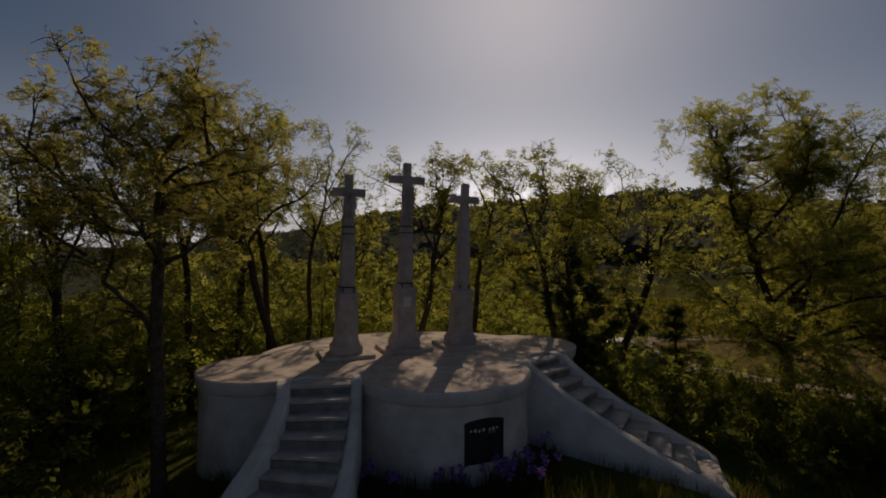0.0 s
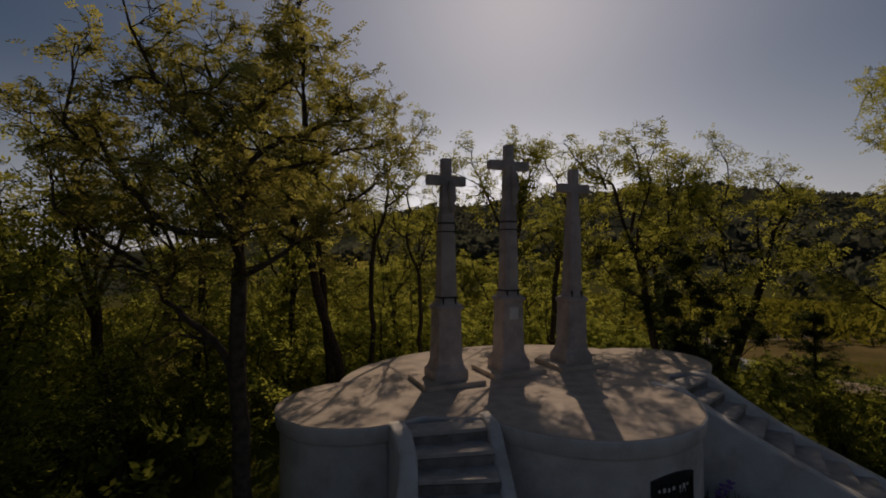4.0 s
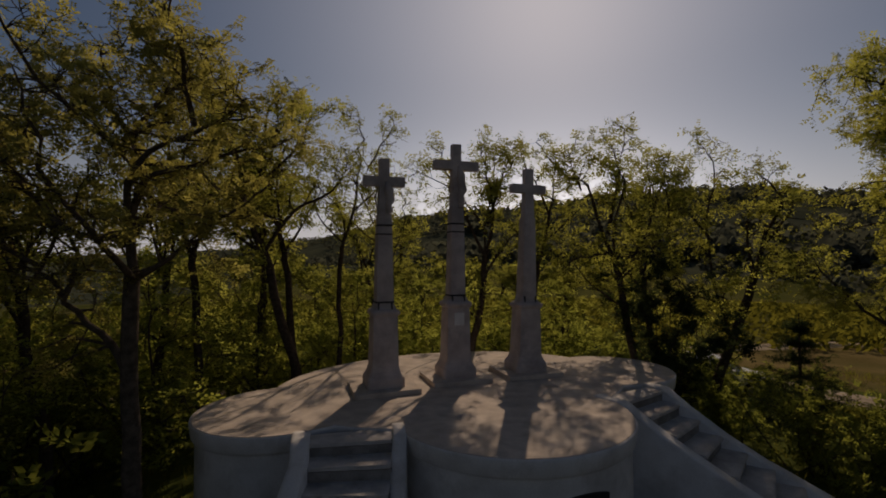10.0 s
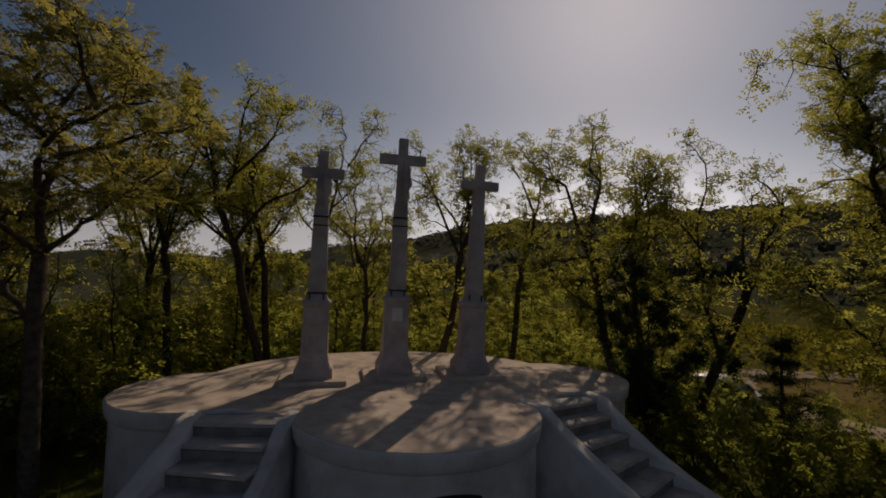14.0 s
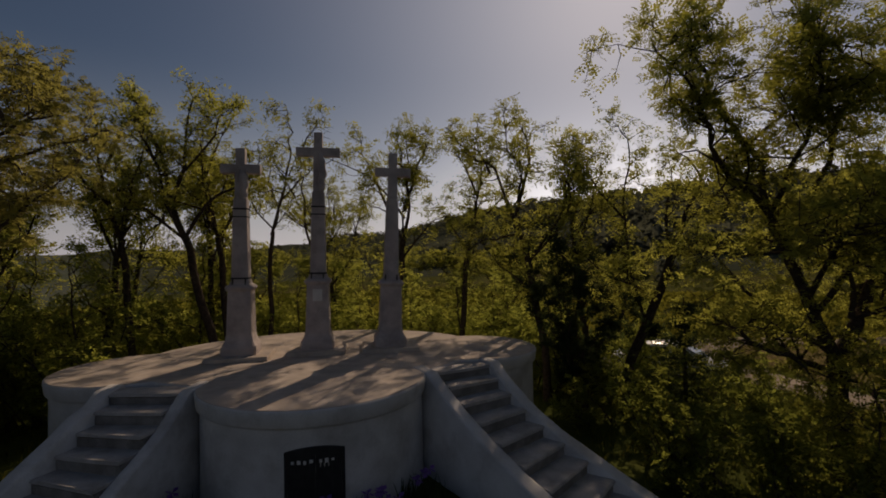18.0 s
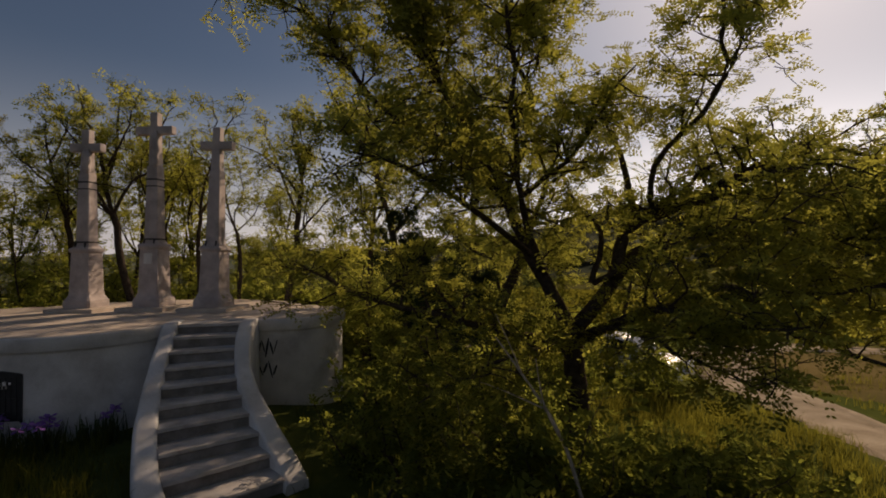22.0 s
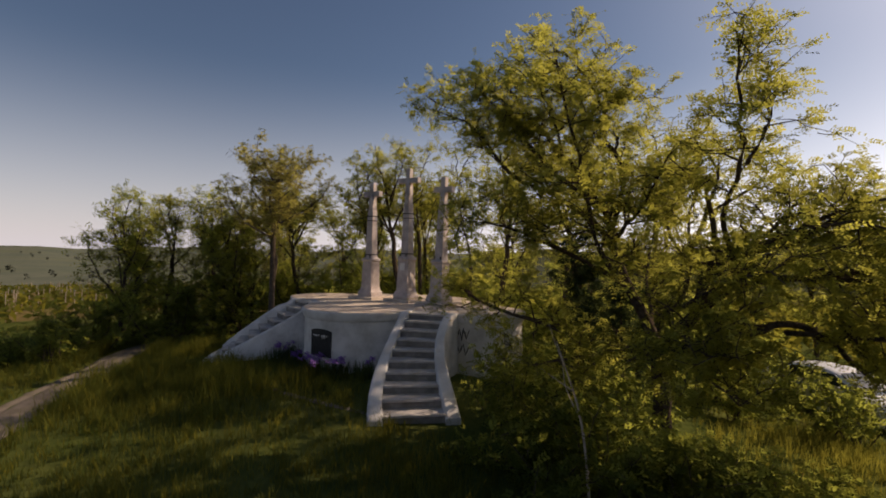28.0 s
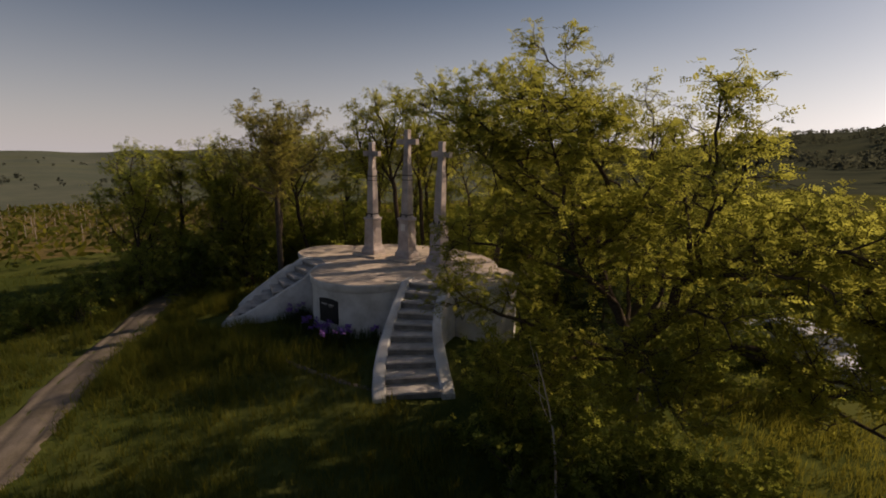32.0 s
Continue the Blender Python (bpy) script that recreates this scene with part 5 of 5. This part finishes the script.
cx_, cy_ = 8.4, 22.4
car = thing("car", Matrix.Translation((cx_, cy_, float(height(cx_, cy_)) + 0.02)) @ Matrix.Rotation(radians(-18), 4, "Z"), "white parked saloon car on the dirt road", "car")
part("body", shell([(-2.12, 0.70, 0.42, 0.80), (-2.05, 0.78, 0.28, 0.92), (-1.5, 0.84, 0.22, 0.97), (-0.6, 0.85, 0.22, 0.96), (0.6, 0.85, 0.22, 0.94), (1.3, 0.83, 0.22, 0.88), (1.9, 0.78, 0.26, 0.76), (2.10, 0.68, 0.36, 0.62)]), CAR_PAINT, car)
cabin = part("cabin", shell([(-1.62, 0.66, 0.86, 0.97), (-1.0, 0.66, 0.86, 1.36), (-0.5, 0.655, 0.86, 1.42), (0.1, 0.655, 0.86, 1.41), (0.45, 0.65, 0.86, 1.33), (1.15, 0.66, 0.86, 0.93)]), CAR_PAINT, car)


def pane(name, corners, owner):
    bm = bmesh.new()
    fc = bm.faces.new([bm.verts.new(c) for c in corners])
    ex = bmesh.ops.extrude_face_region(bm, geom=[fc])
    fc.normal_update()
    nrm = fc.normal.copy()
    for vtx in [g for g in ex["geom"] if isinstance(g, bmesh.types.BMVert)]:
        vtx.co += nrm * 0.012
    bmesh.ops.recalc_face_normals(bm, faces=bm.faces[:])
    return part(name, bm, CAR_GLASS, owner)


pane("windscreen", [(1.12, -0.55, 0.985), (1.12, 0.55, 0.985), (0.47, 0.50, 1.345), (0.47, -0.50, 1.345)], cabin)
pane("rear_window", [(-1.58, 0.52, 1.02), (-1.58, -0.52, 1.02), (-1.05, -0.48, 1.36), (-1.05, 0.48, 1.36)], cabin)
for s in (-1, 1):
    pane("side_window", [(0.85, s * 0.672, 0.99), (0.05, s * 0.674, 0.99), (0.05, s * 0.645, 1.33), (0.42, s * 0.64, 1.29)][::s], cabin)
    pane("side_window", [(-0.05, s * 0.674, 0.99), (-1.2, s * 0.672, 1.0), (-0.9, s * 0.64, 1.30), (-0.05, s * 0.645, 1.34)][::s], cabin)
    part("headlight", block(1.93, 2.075, s * 0.58 - 0.14, s * 0.58 + 0.14, 0.55, 0.68, 0.03), LAMP_GLASS, car, "clear headlight")
    part("tail_light", block(-2.13, -2.03, s * 0.60 - 0.12, s * 0.60 + 0.12, 0.68, 0.82, 0.03), RED_GLASS, car, "red tail light")
    part("mirror", block(0.70, 0.82, s * 0.87 - 0.08, s * 0.87 + 0.08, 0.93, 1.04, 0.03), CAR_PAINT, car)
    for x in (-1.28, 1.32):
        bm = bmesh.new()
        bmesh.ops.create_cone(bm, cap_ends=True, segments=20, radius1=0.30, radius2=0.30, depth=0.19, matrix=Matrix.Translation((x, s * 0.77, 0.30)) @ Matrix.Rotation(radians(90), 4, "X"))
        bmesh.ops.bevel(bm, geom=[e for e in bm.edges if abs(e.calc_face_angle(0)) > 1], offset=0.03, segments=2, affect="EDGES")
        wheel = part("wheel", bm, TYRE, car)
        bm = bmesh.new()
        bmesh.ops.create_cone(bm, cap_ends=True, segments=16, radius1=0.19, radius2=0.15, depth=0.03, matrix=Matrix.Translation((x, s * 0.875, 0.30)) @ Matrix.Rotation(radians(-90 * s), 4, "X"))
        part("rim", bm, RIM, wheel)
part("bumper", block(1.98, 2.13, -0.66, 0.66, 0.28, 0.46, 0.04), CAR_PAINT, car)
part("grille", block(2.02, 2.10, -0.38, 0.38, 0.50, 0.60, 0.02), DARK_TRIM, car, "dark grille")

# ---- long house on the far slope ----
HOUSE_WALL = material("house_plaster", (0.60, 0.60, 0.60), (0.72, 0.72, 0.71), 0.4, 4, 0.9, 0.1)
SLATE = material("house_roof", (0.035, 0.035, 0.042), (0.07, 0.07, 0.08), 0.5, 3, 0.8, 0.2)
hx, hy = 0.5 + 430 * math.sin(radians(25)), 8 + 430 * math.cos(radians(25))
house = thing("long_house", Matrix.Translation((hx, hy, float(height(hx, hy)) - 0.5)) @ Matrix.Rotation(radians(-20), 4, "Z"), "long white house with a dark roof on the far slope", "house")
part("wall", block(-19, 19, -5, 5, 0, 8, 0.05), HOUSE_WALL, house)
bm = bmesh.new()
q = [bm.verts.new(p) for p in ((-20, -6, 7.8), (20, -6, 7.8), (20, 6, 7.8), (-20, 6, 7.8), (-16, 0, 13), (16, 0, 13))]
for fc in ((0, 1, 5, 4), (1, 2, 5), (2, 3, 4, 5), (3, 0, 4), (3, 2, 1, 0)):
    bm.faces.new([q[i] for i in fc])
part("roof", bm, SLATE, house)
for k in range(8):
    for z in (1.4, 4.9):
        part("window", block(-17.2 + 4.6 * k, -15.6 + 4.6 * k, -5.12, -4.9, z, z + 2.0, 0.02), CAR_GLASS, house)

# ---- vine rows, far woods ----
VINE = leaf_material("vine_leaf", (0.050, 0.065, 0.014), (0.090, 0.095, 0.028), (0.29, 0.265, 0.035), 0.48)
POST = material("vine_post", (0.16, 0.13, 0.10), (0.30, 0.26, 0.21), 8, 60, 0.9, 0.2)


def vineyard(name, seed, centre, size, turn, gap, label, leaves=7):
    """Rows of vines over a slope, as loose leaf clumps along lines."""
    rng = np.random.RandomState(seed)
    xs = np.arange(-size[0] / 2, size[0] / 2, 0.8)
    ys = np.arange(-size[1] / 2, size[1] / 2, gap)
    X, Y = np.meshgrid(xs, ys)
    X, Y = X.ravel(), Y.ravel()
    keep = rng.rand(len(X)) > 0.12
    X, Y = X[keep] + rng.randn(keep.sum()) * 0.25, Y[keep] + rng.randn(keep.sum()) * 0.12
    c, s = math.cos(radians(turn)), math.sin(radians(turn))
    wx, wy = centre[0] + X * c - Y * s, centre[1] + X * s + Y * c
    base = np.column_stack([wx, wy, height(wx, wy)])
    n = len(base)
    A = np.repeat(base, leaves, 0) + np.column_stack([rng.randn(n * leaves) * 0.35, rng.randn(n * leaves) * 0.2, rng.uniform(0.15, 1.15, n * leaves)])
    d = rng.randn(n * leaves, 3) * 0.22
    e = np.cross(d, rng.randn(n * leaves, 3))
    e *= 0.16 / (np.linalg.norm(e, axis=1)[:, None] + 1e-6)
    v = np.stack([A - d, A + e, A + d, A - e], 1).reshape(-1, 3)
    ob = part(name, mesh_of(name, v, np.arange(len(v)).reshape(-1, 4), VINE), VINE)
    return tagged(ob, label, "vineyard", kind="stuff")


vineyard("vineyard", 201, (4, 72), (130, 76), 12, 2.6, "rows of green vines on the slope behind the trees")
vineyard("vineyard", 202, (-50, 4), (46, 60), 75, 2.4, "rows of young vines on the brown slope", 4)
vineyard("vineyard", 203, (58, 42), (60, 44), -30, 2.6, "rows of vines beyond the dirt road")
rng = np.random.RandomState(7)
posts = []
for k in range(260):
    x, y = -50 + rng.uniform(-24, 24), 4 + rng.uniform(-30, 30)
    z = float(height(x, y))
    posts.append(tube(np.array([(x, y, z - 0.1), (x, y, z + 1.5)]), [0.04, 0.035], 5))
v, f = merged(posts)
tagged(part("vine_posts", mesh_of("vine_posts", v, f, POST), POST), "grey wooden posts among the vines", "posts", kind="stuff")


def far_wood(name, seed, az0, az1, r0, r1, count, size, label, patch=0.0):
    """A wood far off: loose crowns of a few dozen leaf clumps each."""
    rng = np.random.RandomState(seed)
    az, r = np.radians(rng.uniform(az0, az1, count)), np.exp(rng.uniform(math.log(r0), math.log(r1), count))
    x, y = 0.5 - np.sin(az) * r, 10 + np.cos(az) * r
    keep = waves(x, y, 0.012, seed) + 0.6 * waves(x, y, 0.05, seed + 3) > patch
    x, y, r = x[keep], y[keep], r[keep]
    z = height(x, y)
    n, m_ = len(x), 20
    k = size * rng.uniform(0.6, 1.25, n)
    d = rng.randn(n, m_, 3)
    d /= np.linalg.norm(d, axis=2)[:, :, None]
    d *= rng.uniform(0.55, 1.0, (n, m_, 1))
    C = np.stack([x, y, z + k * 0.55], 1)[:, None, :] + d * (k[:, None, None] * np.array([0.55, 0.55, 0.5]))
    C = C.reshape(-1, 3)
    kk = np.repeat(k, m_)[:, None]
    a = rng.randn(len(C), 3)
    a *= 0.24 * kk / np.linalg.norm(a, axis=1)[:, None]
    b = np.cross(a, rng.randn(len(C), 3))
    b *= 0.20 * kk / np.linalg.norm(b, axis=1)[:, None]
    v = np.stack([C - a, C + b, C + a * 0.9, C - b], 1).reshape(-1, 3)
    ob = part(name, mesh_of(name, v, np.arange(len(v)).reshape(-1, 4), HAZY_WOODS), HAZY_WOODS)
    return tagged(ob, label, "woods", kind="stuff")


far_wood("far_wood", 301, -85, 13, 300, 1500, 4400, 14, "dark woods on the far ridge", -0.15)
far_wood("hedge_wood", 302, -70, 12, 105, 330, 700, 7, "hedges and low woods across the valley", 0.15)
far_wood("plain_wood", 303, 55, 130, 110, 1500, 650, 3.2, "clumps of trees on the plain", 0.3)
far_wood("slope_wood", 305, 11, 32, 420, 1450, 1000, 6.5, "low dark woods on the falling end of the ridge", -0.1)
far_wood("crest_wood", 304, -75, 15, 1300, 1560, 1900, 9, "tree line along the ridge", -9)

# ---- grass ----
ROADS = [np.array(q, float) for q in ([(19.5, 6), (14.9, 15.6), (13.3, 20.0), (11.6, 26.0)], [(12, -7), (7.5, -1.6), (4.3, 1.2), (-0.5, 2.6), (-6.8, 4.6), (-15, 8.0)])]


def off_road(x, y):
    far = np.full(len(x), 99.0)
    for ln, half in zip(ROADS, (1.2, 0.72)):
        for a, b in zip(ln, ln[1:]):
            t = np.clip(((x - a[0]) * (b - a)[0] + (y - a[1]) * (b - a)[1]) / ((b - a) @ (b - a)), 0, 1)
            far = np.minimum(far, np.hypot(x - a[0] - t * (b - a)[0], y - a[1] - t * (b - a)[1]) - half)
    return far


def off_monument(x, y):
    inv = SITE.inverted()
    u = inv[0][0] * x + inv[0][1] * y + inv[0][3]
    w = inv[1][0] * x + inv[1][1] * y + inv[1][3]
    d = np.minimum(np.hypot(u, w + 2.2) - 1.9, np.hypot(np.abs(u) - 3.38, w + 0.55) - 1.36)
    d = np.minimum(d, (np.hypot(u / 3.55, w / 2.75) - 1) * 2.7)
    q = np.clip((-w - 2.0) / 3.5, 0, 1)
    st = np.abs(np.abs(u) - (2.5 + 1.9 * q ** 1.35)) - 0.95
    return np.minimum(d, np.where((w < -1.5) & (w > -5.75), st, 9))


def grass(name, seed, box, count, tall, label, mat, clear=0.02):
    rng = np.random.RandomState(seed)
    x, y = rng.uniform(box[0], box[1], count), rng.uniform(box[2], box[3], count)
    clump = waves(x, y, 1.1, seed) * 0.5 + waves(x, y, 3.3, seed + 1) * 0.35
    edge = np.minimum(np.minimum(x - box[0], box[1] - x), np.minimum(y - box[2], box[3] - y)) / 1.8
    keep = (rng.rand(count) < edge) & (off_road(x, y) > 0.05 * rng.randn(count)) & (off_monument(x, y) > clear) & (rng.rand(count) < 0.75 + 0.5 * clump)
    x, y, clump = x[keep], y[keep], clump[keep]
    per = 5
    x, y, clump = np.repeat(x, per) + rng.randn(len(x) * per) * 0.05, np.repeat(y, per) + rng.randn(len(y) * per) * 0.05, np.repeat(clump, per)
    roots = np.column_stack([x, y, height(x, y) - 0.02])
    h = tall * np.clip(0.75 + 0.6 * clump, 0.3, 1.6)
    v, f = blades(rng, roots, h, np.full(len(x), 0.0065), np.full(len(x), 0.55))
    ob = part(name, mesh_of(name, v, f, mat), mat)
    return tagged(ob, label, "grass", kind="stuff")


grass("long_grass", 401, (-10, 16, -3.5, 10.5), 27000, 0.34, "long sunlit meadow grass", GRASS)
grass("meadow_grass", 402, (-20, 22, -6, 29), 15000, 0.30, "meadow grass under the trees", GRASS)
grass("bank_grass", 403, (8, 17, 7, 20), 8500, 0.38, "green grass bank beside the dirt road", GRASS)
grass("tall_grass", 404, (-9, 3, 2.0, 8.5), 8000, 0.62, "tall seeding grass beside the farm track", GRASS, 0.7)


# ---- worn kerb round the lawn before the monument ----
ring = curve_through([(-1.8, 6.65, 0), (0.4, 6.9, 0), (1.7, 7.4, 0), (3.0, 7.9, 0), (4.05, 8.5, 0), (4.75, 9.1, 0)], 8)
kerb_rng = np.random.RandomState(77)
kerb = thing("kerb", Matrix(), "low worn kerb of set stones sunk in the grass", "kerb", "")
for p, q in zip(ring[:-1], ring[1:]):
    mid, way = (p + q) / 2, q - p
    long = np.linalg.norm(way) * 0.94
    bm = bmesh.new()
    bmesh.ops.create_cube(bm, size=1.0)
    bmesh.ops.scale(bm, vec=(long, 0.15 * kerb_rng.uniform(0.8, 1.2), 0.16), verts=bm.verts)
    bmesh.ops.bevel(bm, geom=bm.edges[:], offset=0.025, segments=1, affect="EDGES")
    for v in bm.verts:
        v.co += Vector(kerb_rng.randn(3) * 0.006)
    turn = math.atan2(way[1], way[0]) + kerb_rng.uniform(-0.06, 0.06)
    bm.transform(Matrix.Translation((mid[0], mid[1], float(height(mid[0], mid[1])) - 0.06 + kerb_rng.uniform(-0.02, 0.02))) @ Matrix.Rotation(turn, 4, "Z"))
    part("kerb_stone", bm, TRACK, kerb)
